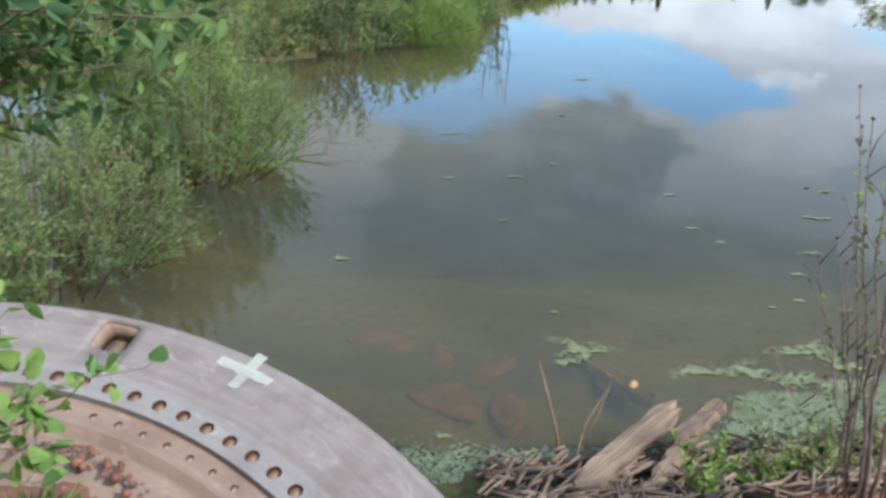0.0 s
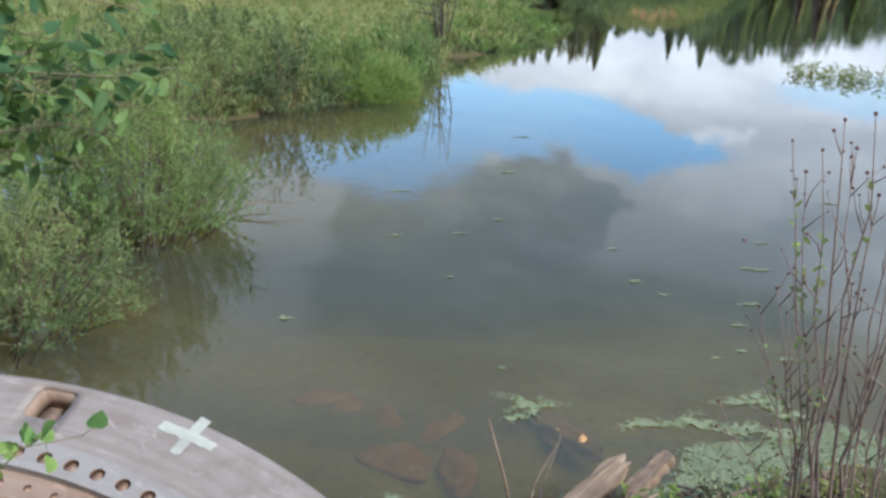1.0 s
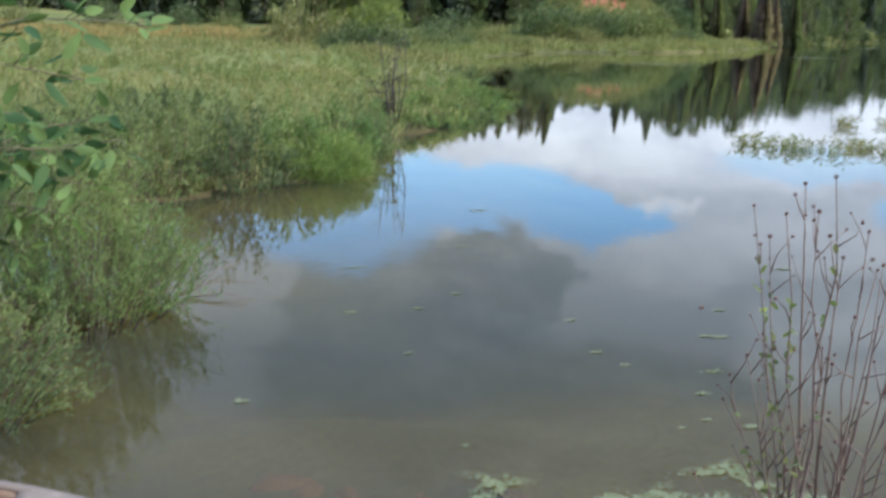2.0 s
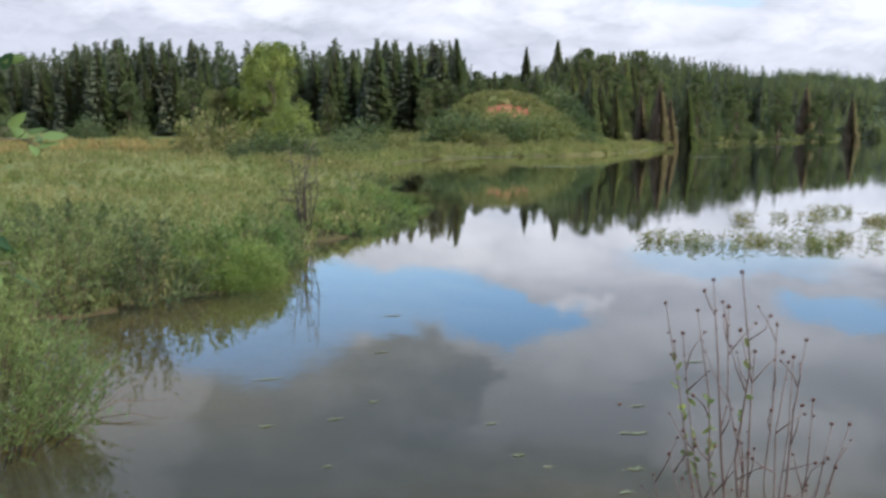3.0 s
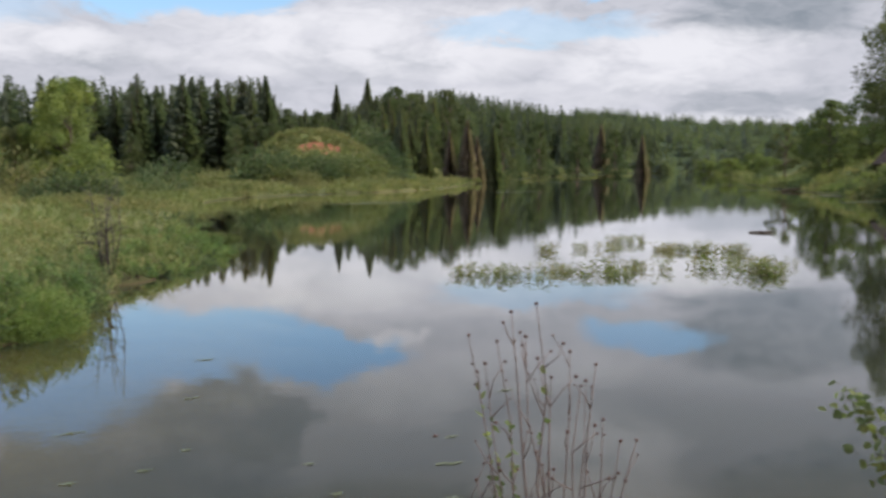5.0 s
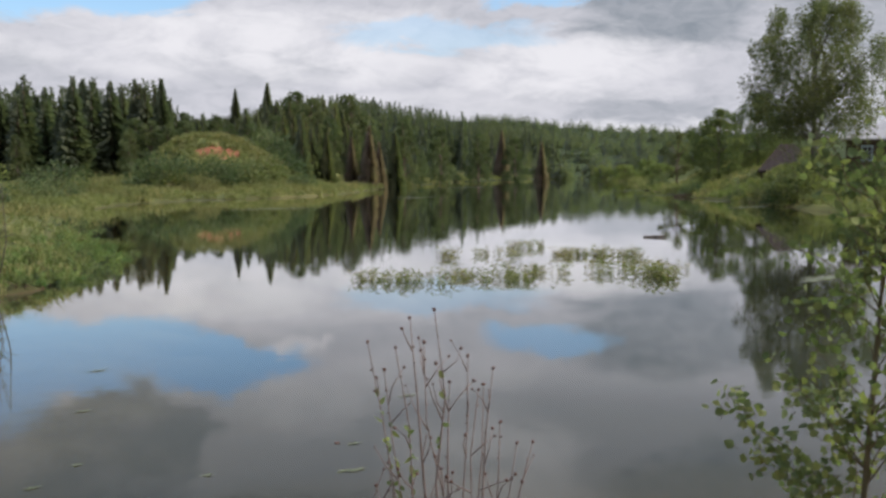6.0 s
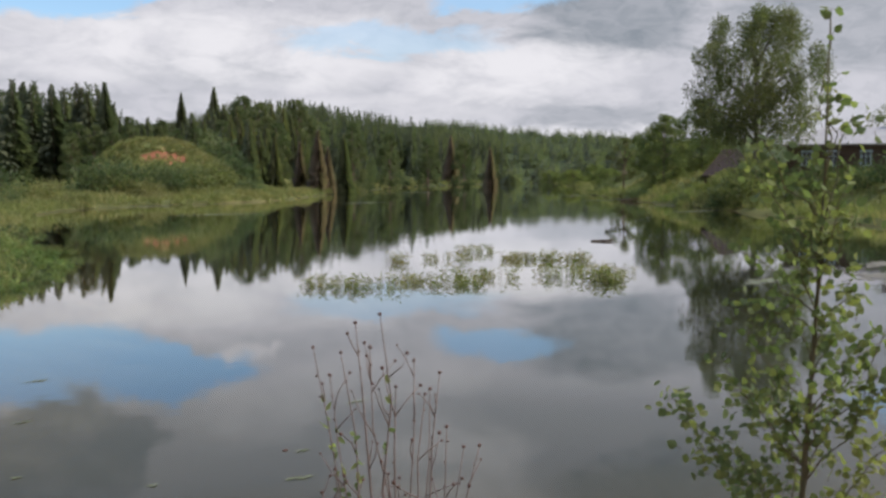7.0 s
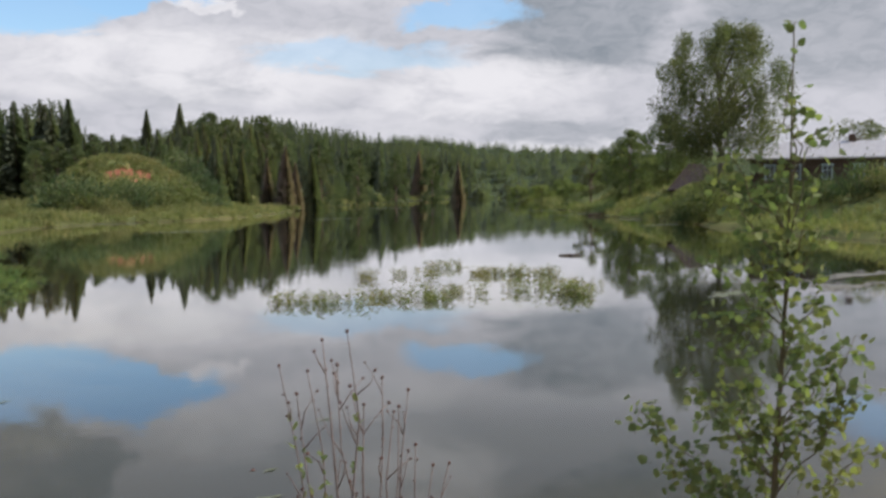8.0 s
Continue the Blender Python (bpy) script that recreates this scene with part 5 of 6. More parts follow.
def build_aspen():
    rng = np.random.default_rng(31)
    right, ahead = along(59.8)
    base = ahead * 2.8
    ground = ground_z(base[0], base[1])
    t = thing("aspen_sapling", "young aspen sapling with round green leaves on the bank", "sapling", (base[0], base[1], ground))

    def p(sx, z, deep=0.0):
        return right * sx + ahead * deep + np.array([0, 0, z - ground])

    trunk = np.array([p(-0.07, ground - 0.1), p(-0.04, 1.4), p(-0.012, 2.06), p(0.0, 2.36), p(0.012, 2.66), p(0.02, 3.0), p(0.022, 3.46)])
    s = Soup()
    s.tube(trunk, [0.013, 0.011, 0.009, 0.0075, 0.0055, 0.0035, 0.0012], 8)
    s.make("trunk", YOUNG_BARK, t)
    # the boughs that stand out: where they leave the trunk, where they end
    for z0, sx, z1, deep, n in ((1.95, -0.40, 2.33, 0.0, 16), (2.0, -0.30, 2.20, -0.1, 20), (2.15, -0.26, 2.44, 0.05, 9), (2.3, -0.20, 2.56, 0.1, 11), (2.55, -0.22, 2.62, -0.05, 8), (2.6, -0.24, 2.78, 0.02, 7),
                                (2.75, -0.17, 3.0, 0.03, 9), (2.85, -0.16, 3.12, -0.04, 6), (2.05, 0.20, 2.58, 0.05, 15), (1.95, 0.24, 2.28, -0.06, 16), (2.3, 0.16, 2.5, 0.1, 10), (2.62, 0.10, 2.86, 0.0, 9),
                                (2.85, 0.09, 3.17, 0.03, 8), (2.95, 0.03, 3.24, -0.03, 6), (1.8, -0.22, 2.05, 0.12, 18), (1.75, 0.2, 2.05, 0.1, 18), (1.7, -0.12, 2.0, -0.15, 16), (1.8, 0.1, 2.1, -0.14, 16),
                                (2.2, 0.05, 2.45, -0.14, 11), (2.45, -0.08, 2.7, 0.12, 10), (2.5, 0.1, 2.72, -0.1, 9), (2.2, -0.12, 2.4, -0.12, 11), (2.4, 0.08, 2.6, 0.06, 10), (2.55, -0.06, 2.82, -0.05, 9), (2.7, 0.07, 2.95, -0.04, 8), (2.8, -0.05, 3.02, 0.05, 8), (2.15, -0.2, 2.3, 0.1, 12), (2.1, 0.22, 2.42, 0.02, 13), (1.9, -0.05, 2.2, 0.12, 14), (1.55, -0.3, 1.9, 0.05, 16), (1.5, 0.28, 1.85, 0.0, 16)):
        i = np.interp(z0, [1.4, 2.06, 2.36, 2.66, 3.0, 3.42], [1, 2, 3, 4, 5, 6])
        a = np.array([np.interp(i, np.arange(7), trunk[:, c]) for c in range(3)])
        leafy_twig(t, a, p(sx, z1, deep), int(n * 5.4), 0.029, rng, ASPEN_LEAF, YOUNG_BARK, 0.003, loose=0.028)
    leafy_twig(t, trunk[5], trunk[6], 16, 0.030, rng, ASPEN_LEAF, YOUNG_BARK, 0.002, sag=0.0)


build_aspen()


def build_overhanging_branch():
    """Leafy boughs of a tree that stands beside the viewer."""
    rng = np.random.default_rng(37)
    t = thing("overhanging_tree", "leafy dark green boughs of a tree on the bank", "tree", (-1.15, 1.55, ground_z(-1.15, 1.55)))
    g = ground_z(-1.15, 1.55)
    s = Soup()
    s.tube([(0, 0, -0.2), (0.02, 0.01, 1.0), (0.0, 0.05, 2.4), (-0.05, 0.1, 3.2)], [0.04, 0.035, 0.025, 0.012], 8)
    s.make("trunk", BARK, t)
    for az, el, dist, n in ((-9.2, -8.0, 1.75, 15), (-11, -10.5, 1.8, 14), (-13, -12.0, 1.7, 16), (-15, -13.5, 1.8, 16), (-17, -11, 1.9, 15), (-8.0, -1.4, 1.75, 11), (-9.8, 2.8, 1.8, 12), (-11, -4.6, 1.7, 14), (-9.6, -6.5, 1.9, 12),
                            (-13, 5.0, 1.8, 12), (-16, -2, 1.8, 15), (-14.5, -6.5, 1.7, 16), (-17.5, -7, 1.6, 16), (-19, -13, 1.7, 14), (-16.5, -9.5, 1.5, 15), (-12.5, -8.5, 1.6, 14), (-20, -5, 1.7, 12), (-20.5, -10, 1.8, 14)):
        a = radians(az)
        end = np.array([math.sin(a) * dist + 1.15, math.cos(a) * dist - 1.55, 3 + dist * math.tan(radians(el)) - g])
        start = np.array([-0.02, 0.05, end[2] - rng.uniform(0.0, 0.25)])
        leafy_twig(t, start + (end - start) * 0.15, end, int(n * 3.8), 0.05, rng, ALDER_LEAF, YOUNG_BARK, 0.0045, "oval", hang=0.15, sag=rng.uniform(-0.05, 0.08))


build_overhanging_branch()


FRESH_LEAF = leaf_material("fresh_leaf", (0.09, 0.17, 0.05), (0.15, 0.25, 0.065), (0.30, 0.38, 0.09), 0.45, spread=0.5, patch=2.5)


def build_sprigs():
    rng = np.random.default_rng(39)
    for x, y, ends in ((-1.05, 1.62, ((-0.54, 1.80, 1.93, 7), (-0.66, 1.76, 1.92, 9), (-0.76, 1.72, 1.95, 11), (-0.68, 1.66, 1.82, 10), (-0.80, 1.66, 1.86, 11), (-0.74, 1.60, 1.76, 9), (-0.84, 1.78, 2.02, 9))),
                       (-1.2, 1.75, ((-0.80, 1.82, 2.20, 9), (-0.84, 1.85, 2.06, 10), (-0.86, 1.75, 2.14, 9), (-0.92, 1.9, 2.30, 8)))):
        g = ground_z(x, y)
        t = thing("leafy_sprig", "young leafy sprig growing beside the disc", "sapling", (x, y, g), "sprigs by the disc")
        s = Soup()
        s.tube([(0, 0, -0.1), (0.03, 0.02, 0.35), (0.05, 0.03, 0.6)], [0.008, 0.006, 0.004], 6)
        s.make("stem", YOUNG_BARK, t)
        for ex, ey, ez, n in ends:
            leafy_twig(t, (0.04, 0.02, 0.36), (ex - x, ey - y, ez - g), n + 2, 0.056, rng, FRESH_LEAF, YOUNG_BARK, 0.0035, "round", hang=0.1)


build_sprigs()


# ---- debris on the shore ----
OLD_PLANK = wood_material("grey_weathered_plank", (0.105, 0.070, 0.046), (0.25, 0.175, 0.12), (2, 55, 55))
SOAKED = wood_material("waterlogged_wood", (0.34, 0.19, 0.08), (0.52, 0.32, 0.15), (2, 30, 30))


def build_plank(p, q, wide, thick, seed, name="old_plank", label="split grey weathered plank on the shore", roll=0.0):
    """A broken plank from p to q, with splintered ends and worn faces."""
    rng = np.random.default_rng(seed)
    p, q = np.array(p), np.array(q)
    length = np.linalg.norm(q - p)
    bm = bmesh.new()
    n = 10
    rings = []
    for i in range(n + 1):
        f = i / n
        ends = 0.6 + 0.4 * math.sin(min(1, min(f, 1 - f) * 6) * math.pi / 2)
        ring = []
        for y, z in ((-0.5, -0.5), (-0.2, -0.55), (0.2, -0.52), (0.5, -0.45), (0.5, 0.4), (0.22, 0.55), (-0.15, 0.45), (-0.5, 0.5)):
            x = f * length + (rng.normal() * 0.018 * length if i in (0, n) else 0)
            ring.append(bm.verts.new((x, y * wide * ends + rng.normal() * wide * 0.05, z * thick * ends + rng.normal() * thick * 0.09)))
        rings.append(ring)
    for a, b in zip(rings, rings[1:]):
        for i in range(8):
            bm.faces.new((a[i], a[(i + 1) % 8], b[(i + 1) % 8], b[i]))
    bm.faces.new(rings[0][::-1])
    bm.faces.new(rings[-1])
    ob = part(name, bm, SOAKED if "sunken" in name else BARK if "log" in name else OLD_PLANK)
    x = (q - p) / length
    y = np.cross((0, 0, 1.0), x)
    y /= np.linalg.norm(y)
    z = np.cross(x, y)
    ob.matrix_basis = Matrix(((x[0], y[0], z[0], p[0]), (x[1], y[1], z[1], p[1]), (x[2], y[2], z[2], p[2]), (0, 0, 0, 1))) @ pose(0, 0, 0, roll)
    return tagged(ob, label, "log" if "log" in name else "plank")


build_plank((0.98, 3.58, 0.22), (1.62, 4.17, 0.30), 0.13, 0.055, 1, roll=12)
build_plank((1.62, 4.04, 0.16), (1.94, 4.34, 0.22), 0.13, 0.06, 2, roll=-14)
build_plank((1.28, 3.5, 0.18), (1.66, 4.0, 0.21), 0.10, 0.04, 3, label="brown split plank under the heap on the shore")
build_plank((1.12, 3.98, 0.07), (1.45, 4.10, 0.14), 0.08, 0.05, 4, label="short stump of grey plank by the water")


def build_litter():
    """Bark, chips and sticks that have drifted up along the shore, one heap."""
    rng = np.random.default_rng(43)
    s = Soup()
    for i in range(1000):
        x, y = rng.uniform(0.55, 2.9), rng.uniform(3.0, 4.05)
        y += 0.18 * (x - 0.6) * 0.5
        d = float(shore_distance(np.array([x]), np.array([y]))[0])
        if d < -0.12:
            continue
        z = max(0.0, ground_z(x, y)) + rng.uniform(0.01, 0.10)
        a, tilt = rng.normal(0.35, 0.55), rng.normal() * 0.15
        L, w, t = rng.uniform(0.05, 0.30), rng.uniform(0.008, 0.032), rng.uniform(0.003, 0.010)
        w = w * 0.4 if i % 3 == 0 else w
        way, side = np.array([math.cos(a), math.sin(a), tilt]), np.array([-math.sin(a), math.cos(a), rng.normal() * 0.3])
        c = np.array([x, y, z])
        pts = []
        for f in (-0.5, 0.0, 0.5):
            for u, h in ((-0.5, 0), (0.0, t * 1.6), (0.5, 0), (0, -t)):
                pts.append(c + way * f * L + side * u * w * rng.uniform(0.7, 1.2) + np.array([0, 0, h + (t if f == 0 else 0)]))
        faces = []
        for k in (0, 4):
            for j in range(4):
                p, q = k + j, k + (j + 1) % 4
                faces += [(p, q, q + 4), (p, q + 4, p + 4)]
        faces += [(0, 3, 2), (0, 2, 1), (8, 9, 10), (8, 10, 11)]
        s.add(pts, faces)
    m, n = material("drift_litter")
    r = n.add("ShaderNodeNewGeometry").outputs["Random Per Island"]
    g = n.noise(n.add("ShaderNodeTexCoord").outputs["Object"], 45.0, 6.0, 0.7)
    col = n.mix(r, rgb(0.10, 0.065, 0.045), rgb(0.25, 0.175, 0.125))
    finish(n, n.mix(n.ramp(g, 0.4, 0.7, 0.0, 0.6), col, rgb(0.09, 0.055, 0.04)), 0.9, g, 0.5, 0.004, 0.2)
    tagged(s.make("bark_litter", m), "brown bark chips and drift sticks heaped on the shore", "bark litter", kind="stuff")


build_litter()


def build_stick(pts, r0, r1, label, name="dry_stick"):
    s = Soup()
    s.tube(pts, np.linspace(r0, r1, len(pts)), 5)
    return tagged(s.make(name, OLD_PLANK), label, "stick")


build_stick([(1.0, 4.06, -0.05), (0.94, 4.1, 0.25), (0.84, 4.14, 0.60)], 0.009, 0.006, "thin dry pale stick upright at the shore")
build_stick([(1.02, 3.9, 0.12), (1.12, 4.15, 0.2), (1.30, 4.42, 0.26)], 0.006, 0.003, "thin grey twig leaning over the water")
build_stick([(1.05, 4.0, 0.1), (1.18, 4.12, 0.28), (1.26, 4.2, 0.46)], 0.005, 0.002, "thin grey twig beside the planks")
build_stick([(-1.05, 9.8, 0.02), (-0.75, 9.95, 0.12), (-0.25, 9.95, 0.1)], 0.008, 0.003, "bare twig reaching over the water from the bush")
build_stick([(-1.0, 9.7, 0.02), (-0.6, 9.7, 0.06), (-0.35, 9.55, 0.03)], 0.008, 0.003, "bare twig reaching over the water from the bush")
build_stick([(-1.0, 9.85, 0.02), (-0.7, 10.1, 0.2), (-0.4, 10.25, 0.3)], 0.006, 0.002, "bare twig reaching over the water from the bush")


# ---- under and on the water ----
def lump(name, at, size, seed, mat, label, category, group=""):
    rng = np.random.default_rng(seed)
    bm = bmesh.new()
    bmesh.ops.create_icosphere(bm, subdivisions=3, radius=1.0)
    o = rng.uniform(0, 50, 3)
    for v in bm.verts:
        k = 1 + 0.5 * noise.noise(v.co * 1.5 + Vector(o)) + 0.1 * noise.noise(v.co * 4 + Vector(o))
        v.co = Vector((v.co.x * size[0] * k, v.co.y * size[1] * k, v.co.z * size[2] * k))
    ob = part(name, bm, mat, smooth=True)
    ob.location, ob.rotation_euler = at, (0, 0, rng.uniform(0, 3))
    return tagged(ob, label, category, group)


def stone_material():
    m, n = material("silty_orange_stone")
    co = n.add("ShaderNodeTexCoord").outputs["Object"]
    a, b = n.noise(co, 4.0, 3.0), n.noise(co, 14.0, 4.0, 0.6)
    finish(n, n.mix(n.ramp(b, 0.4, 0.7, 0.0, 0.35), n.mix(n.ramp(a, 0.35, 0.65), rgb(0.48, 0.22, 0.05), rgb(0.60, 0.32, 0.09)), rgb(0.22, 0.12, 0.05)), 0.9, a, 0.3, 0.02, 0.2)
    return m


STONE = stone_material()
for i, (x, y, a, b) in enumerate(((-0.05, 5.75, 0.20, 0.11), (0.41, 5.42, 0.18, 0.09), (0.74, 5.25, 0.26, 0.08), (0.42, 4.95, 0.24, 0.12), (0.12, 5.62, 0.14, 0.09), (0.80, 4.85, 0.24, 0.09))):
    lump("sunken_stone", (x, y, -0.13), (a * 1.1, b * 1.3, 0.07), 100 + i, STONE, "orange brown stone just under the murky water", "stone", "sunken stones")
build_plank((1.40, 5.32, -0.06), (1.68, 4.80, -0.045), 0.15, 0.085, 6, "sunken_log", "brown waterlogged log just under the surface")
SCRAP = wood_material("orange_bark", (0.20, 0.11, 0.045), (0.29, 0.165, 0.07), (20, 20, 20))
for i, (x, y) in enumerate(((1.45, 5.03), (1.65, 4.85))):
    lump("bark_scrap", (x, y, -0.075), (0.095, 0.055, 0.014), 120 + i, SCRAP, "orange scrap of bark lying on the sunken log", "bark scrap")


def weed_material(name, a, b):
    m, n = material(name)
    r = n.add("ShaderNodeNewGeometry").outputs["Random Per Island"]
    v = n.noise(n.add("ShaderNodeNewGeometry").outputs["Position"], 6.0, 5.0)
    finish(n, n.mix(n.ramp(v, 0.4, 0.65, 0.0, 0.7), n.mix(r, rgb(*a), rgb(*b)), rgb(a[0] * 0.7, a[1] * 0.75, a[2] * 0.6)), 0.6, v, 0.2, 0.01, 0.3)
    return m


DUCKWEED = weed_material("duckweed", (0.135, 0.150, 0.082), (0.185, 0.195, 0.105))
ALGAE = weed_material("pale_algae", (0.16, 0.175, 0.09), (0.235, 0.24, 0.135))
MAT = weed_material("drifting_weed", (0.13, 0.135, 0.075), (0.21, 0.21, 0.13))
PALE_MUD = weed_material("pale_mud", (0.15, 0.13, 0.10), (0.21, 0.185, 0.145))


def flakes(points, size, rng, z=0.004):
    """Small six-sided flakes that float almost flat."""
    n = len(points)
    a = np.arange(6) * math.pi / 3 + rng.uniform(0, 6, (n, 1))
    r = (size * rng.uniform(0.5, 1.3, n))[:, None] * rng.uniform(0.6, 1.2, (n, 6))
    v = np.stack([points[:, :1] + np.cos(a) * r, points[:, 1:2] + np.sin(a) * r, z + rng.uniform(0, 0.004, (n, 6)) + rng.uniform(0, 0.004, (n, 1))], -1).reshape(-1, 3)
    f = np.array([(0, 1, 2), (0, 2, 3), (0, 3, 4), (0, 4, 5)])
    s = Soup()
    s.add(v, (f[None] + np.arange(n)[:, None, None] * 6).reshape(-1, 3))
    return s


def build_duckweed():
    rng = np.random.default_rng(47)
    p = np.stack([rng.uniform(0.05, 6.5, 170000), rng.uniform(3.4, 6.0, 170000)], 1)
    d = shore_distance(p[:, 0], p[:, 1])
    edge = -0.26 - 0.10 * wavy(p[:, 0], p[:, 1], 0.17) - 0.25 * step(1.8, 2.6, p[:, 0]) + 0.12 * step(1.0, 1.5, p[:, 0]) * step(2.1, 1.6, p[:, 0])
    p = p[(d < 0.06) & (d > edge + rng.normal(size=len(d)) * 0.03)]
    tagged(flakes(p, 0.0084, rng).make("duckweed", DUCKWEED), "carpet of pale green duckweed along the shore", "duckweed", kind="stuff")


build_duckweed()


def algae_patch(x, y, a, b, seed, mat=ALGAE, n=None, size=0.0062, name="algae_patch", label="pale green algae scum floating on the pond"):
    rng = np.random.default_rng(seed)
    n = n or int(18000 * a * b / 0.02) // 9 + 40
    ang = rng.uniform(0, 6.283, n)
    lim = 1 + 0.35 * np.sin(ang * 3 + seed) + 0.25 * np.sin(ang * 5 + seed * 2.1)
    r = rng.uniform(0.05, 1, n) ** 0.7 * lim * np.exp(rng.normal(size=n) * 0.22)
    p = np.stack([np.cos(ang) * r * a, np.sin(ang) * r * b], 1)
    g = max(a, b)
    p = p[wavy(p[:, 0] + seed, p[:, 1], g * 0.2) + 0.8 * wavy(p[:, 0], p[:, 1] + seed, g * 0.07) > -0.15]
    ob = flakes(p, size, rng).make(name, mat)
    ob.location = (x, y, 0)
    return tagged(ob, label, "algae", "floating scum", "stuff")


for i, (x, y, a, b) in enumerate(((1.36, 5.36, 0.14, 0.10), (1.22, 5.2, 0.07, 0.05), (2.1, 5.06, 0.17, 0.05), (2.40, 5.06, 0.13, 0.08), (2.97, 5.32, 0.20, 0.10), (2.66, 4.95, 0.16, 0.08), (2.92, 4.88, 0.14, 0.07),
                                  (3.1, 5.1, 0.10, 0.06), (3.51, 5.95, 0.10, 0.05), (3.2, 6.11, 0.07, 0.03), (3.72, 7.05, 0.12, 0.06), (2.85, 7.64, 0.11, 0.05), (3.0, 7.3, 0.08, 0.03), (4.2, 7.9, 0.14, 0.05),
                                  (4.07, 7.94, 0.10, 0.04), (3.4, 6.6, 0.09, 0.04), (0.9, 10.81, 0.22, 0.04), (2.42, 11.75, 0.18, 0.04), (0.7, 9.07, 0.1, 0.05), (1.4, 9.12, 0.12, 0.04), (-0.34, 6.92, 0.09, 0.06),
                                  (1.13, 7.82, 0.07, 0.03), (2.91, 8.56, 0.08, 0.04), (1.27, 5.92, 0.05, 0.03), (2.6, 4.72, 0.12, 0.08), (0.35, 4.35, 0.06, 0.04), (1.9, 9.6, 0.08, 0.03), (4.6, 8.7, 0.1, 0.04),
                                  (6.2, 10.2, 0.2, 0.05), (3.1, 14.0, 0.25, 0.05), (10.2, 8.1, 0.25, 0.06), (10.6, 7.4, 0.3, 0.08), (11.2, 7.3, 0.2, 0.06), (2.95, 6.0, 0.05, 0.03))):
    algae_patch(x, y, a * (1.05 if i < 8 else 0.6), b * (1.25 if i < 8 else 0.7), i + 1)
for i, (x, y, a, b) in enumerate(((26.8, 63.7, 2.6, 0.5), (24.4, 90.4, 3, 0.5), (28.3, 82.5, 2.5, 0.5), (80.9, 116.3, 3.2, 0.5), (48.9, 79.7, 1.5, 0.4), (167.8, 195.5, 7, 1.2), (173.1, 190.5, 6, 1.0), (74.4, 70.6, 2.2, 0.35), (87.0, 87.7, 3.5, 0.5), (66.2, 55.2, 2, 0.25),
                                  (59, 46, 1.4, 0.2), (26.4, 13.8, 1.6, 0.45), (22.5, 15.0, 1.0, 0.25), (30, 15.5, 2.2, 0.5))):
    algae_patch(x, y, a, b, 60 + i, PALE_MUD if i in (11, 13) else MAT, 700, 0.09 if x < 40 else 0.22, "floating_mat", "flat pale mat of weed lying on the water")
build_plank((29.2, 28.45, 0.02), (29.9, 27.8, 0.06), 0.12, 0.08, 9, "floating_log", "short dark log afloat on the pond")
lump("floating_leaf", (4.45, 8.82, 0.006), (0.035, 0.022, 0.006), 141, SEED, "small dark leaf afloat on the pond", "leaf")
build_stick([(72.5, 66.5, 0.1), (75.0, 65.0, 0.35), (77.2, 63.8, 0.9)], 0.12, 0.05, "pale fallen birch trunk lying at the far shore", "fallen_trunk")


# ---- clay and herbs on the near bank ----
CLAY_RED = wood_material("red_clay", (0.12, 0.05, 0.032), (0.20, 0.092, 0.06), (25, 25, 25))
lump("clay_mound", (-1.07, 2.10, 1.08), (0.37, 0.34, 0.19), 150, CLAY_RED, "crumbly red clay mound lying on the disc", "clay")


def build_clay_crumbs():
    """Loose clods that cover the mound and have rolled down round it."""
    rng = np.random.default_rng(151)
    s = Soup()
    for _ in range(1500):
        a, q = rng.uniform(0, 6.283), math.sqrt(rng.uniform(0, 1.25))
        z = 1.08 + 0.19 * math.sqrt(max(0.0, 1 - min(q, 1.0) ** 2)) - 0.02
        at = np.array([-1.07 + math.cos(a) * 0.37 * q, 2.10 + math.sin(a) * 0.34 * q, z])
        if q > 0.92:
            at[2] = 0.856 + (at[1] - 1.07) * 0.287 + 0.004
        knob(s, at, 0.004 + rng.exponential(0.0035), rng)
    tagged(s.make("clay_crumbs", CLAY_RED), "loose crumbs of red clay on and round the mound", "clay", kind="stuff")


build_clay_crumbs()


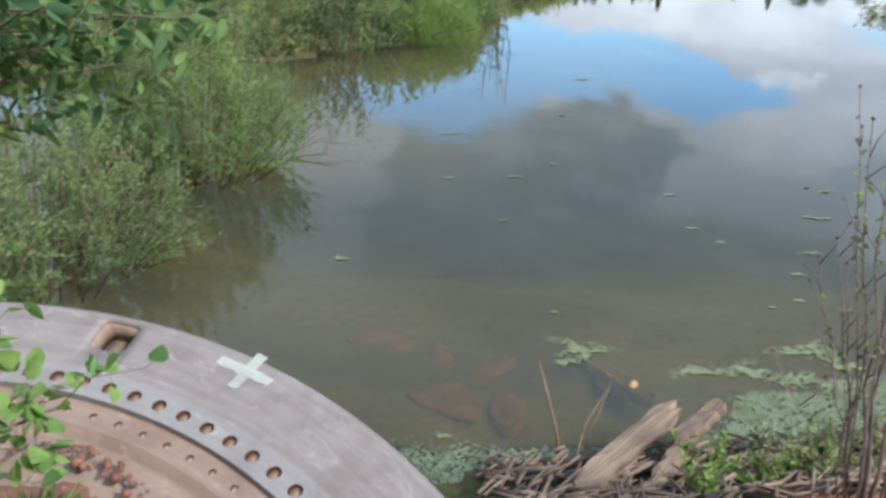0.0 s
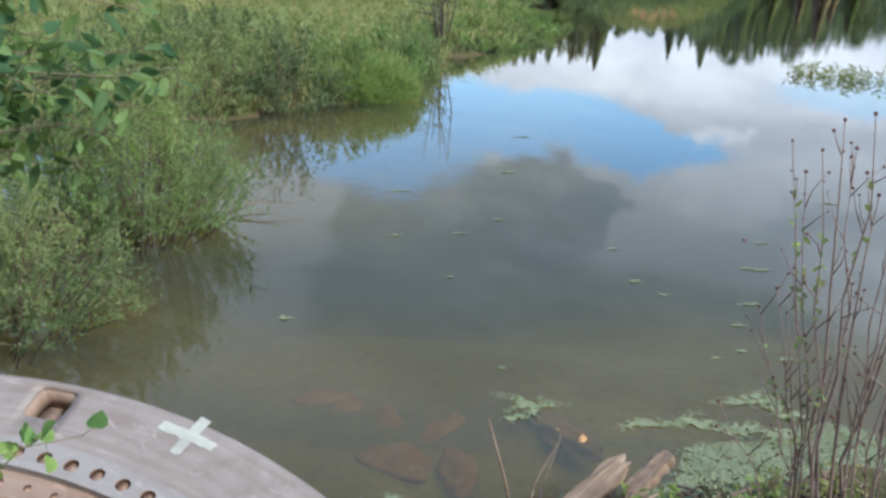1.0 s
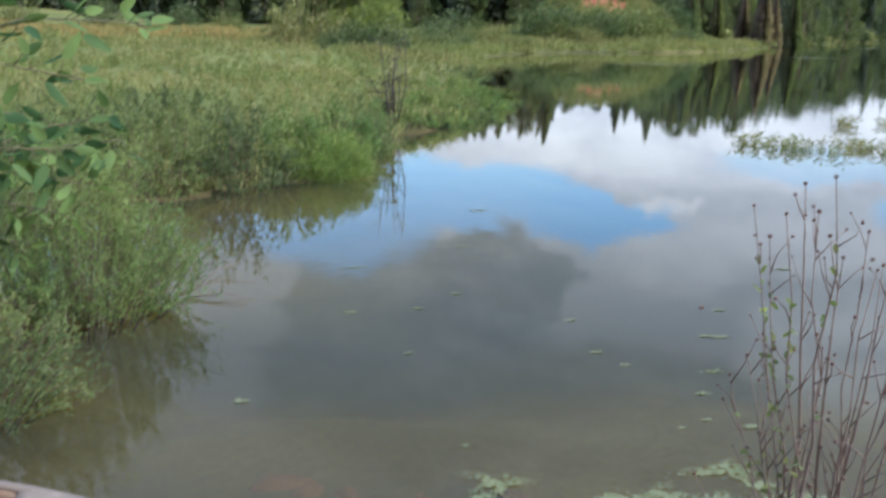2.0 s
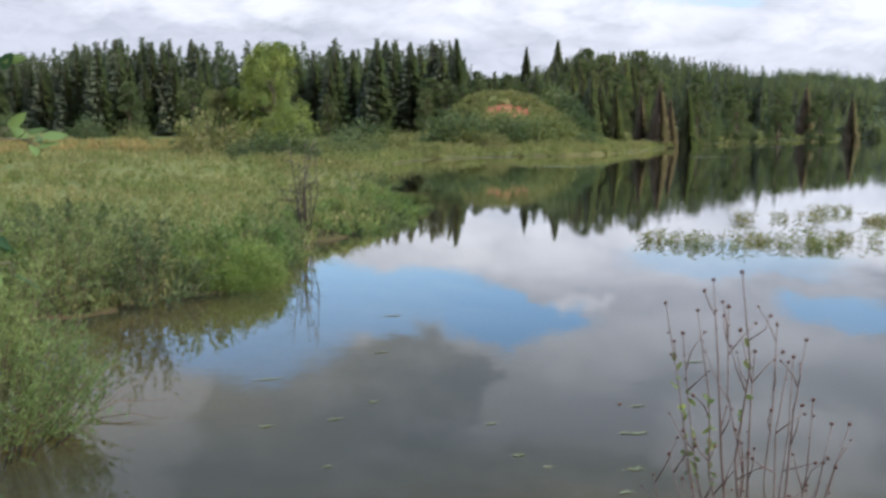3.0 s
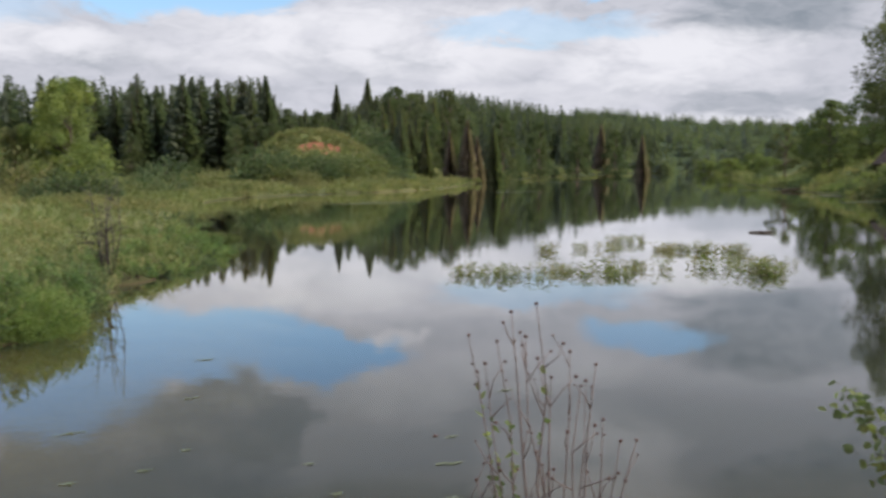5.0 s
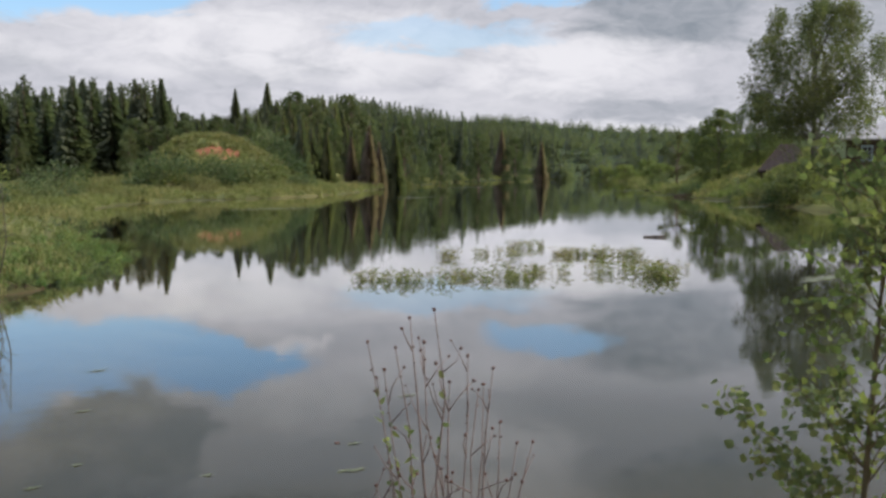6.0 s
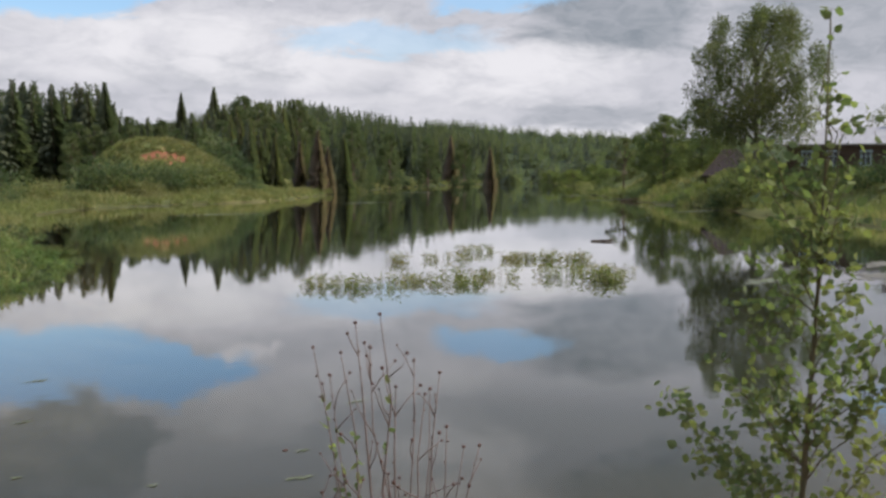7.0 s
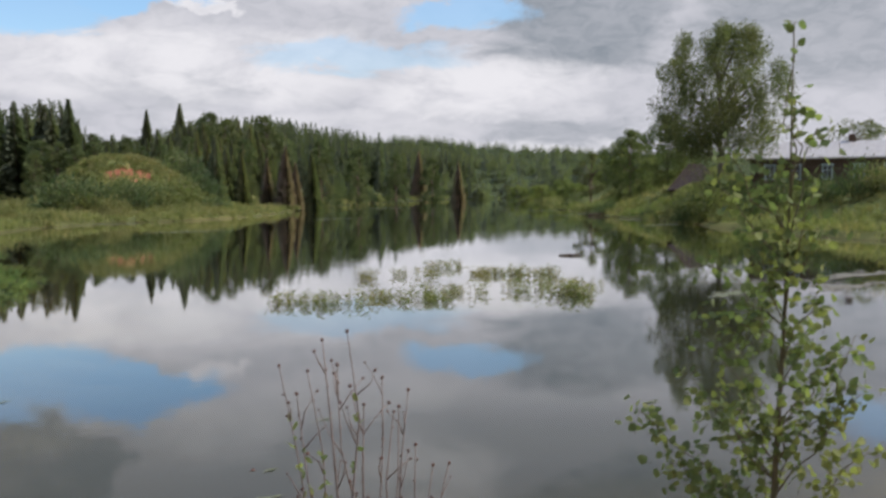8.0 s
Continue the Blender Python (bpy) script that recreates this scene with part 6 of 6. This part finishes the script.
def herb(x, y, wide, h, n, seed, mat, leaf, label, z=None):
    rng = np.random.default_rng(seed)
    t = thing("shore_herb", label, "herb", (x, y, max(0.0, ground_z(x, y)) if z is None else z), "herbs on the shore")
    s, g = Soup(), Soup()
    for _ in range(max(5, n // 14)):
        a, r = rng.uniform(0, 6.283), wide * rng.uniform(0.1, 1)
        tip = np.array([math.cos(a) * r, math.sin(a) * r, h * rng.uniform(0.6, 1.1)])
        s.tube([tip * (0.3, 0.3, 0) - (0, 0, 0.03), tip * (0.6, 0.6, 0.6), tip], [0.003, 0.0025, 0.0015], 4)
        m = 14
        q = rng.uniform(0.2, 1.0, m)[:, None]
        g.leaves(tip * (0.3, 0.3, 0) * (1 - q) + tip * q, rng.normal(size=(m, 3)) + (0, 0, 0.3), leaf * rng.uniform(0.6, 1.3, m), leaf * 0.42, rng, "round")
    st = tagged(s.make("stem", YOUNG_BARK, t), kind="stuff")
    g.make("foliage", mat, st)


herb(1.78, 3.72, 0.16, 0.22, 260, 1, LIME, 0.045, "fresh green herb among drift wood")
herb(1.52, 3.40, 0.14, 0.2, 200, 2, LIME, 0.045, "fresh green herb among drift wood")
herb(2.02, 3.48, 0.2, 0.26, 300, 3, LIME, 0.045, "fresh green herb among drift wood")
herb(2.12, 4.05, 0.15, 0.2, 240, 4, ALGAE, 0.04, "pale flowering herb at the water's edge")
herb(2.46, 4.1, 0.14, 0.22, 200, 5, ASPEN_LEAF, 0.045, "yellow-green herb at the water's edge")
herb(1.62, 3.92, 0.09, 0.22, 120, 6, LIME, 0.05, "fresh green herb between the planks")
herb(2.3, 3.6, 0.2, 0.25, 260, 7, HERB, 0.04, "green herb on the bank")
herb(2.75, 3.9, 0.22, 0.3, 260, 8, HERB, 0.045, "green herb on the bank")
make_tuft("grass_tuft", "fresh grass tuft growing on the clay heap", "grass tuft", (-0.95, 2.0, 1.31), 0.17, 0.13, 300, LIME, 84, 0.006)
make_tuft("grass_tuft", "fresh grass tuft at the foot of the bank", "grass tuft", (1.95, 3.25, 0.3), 0.25, 0.3, 300, LIME, 85, 0.007)
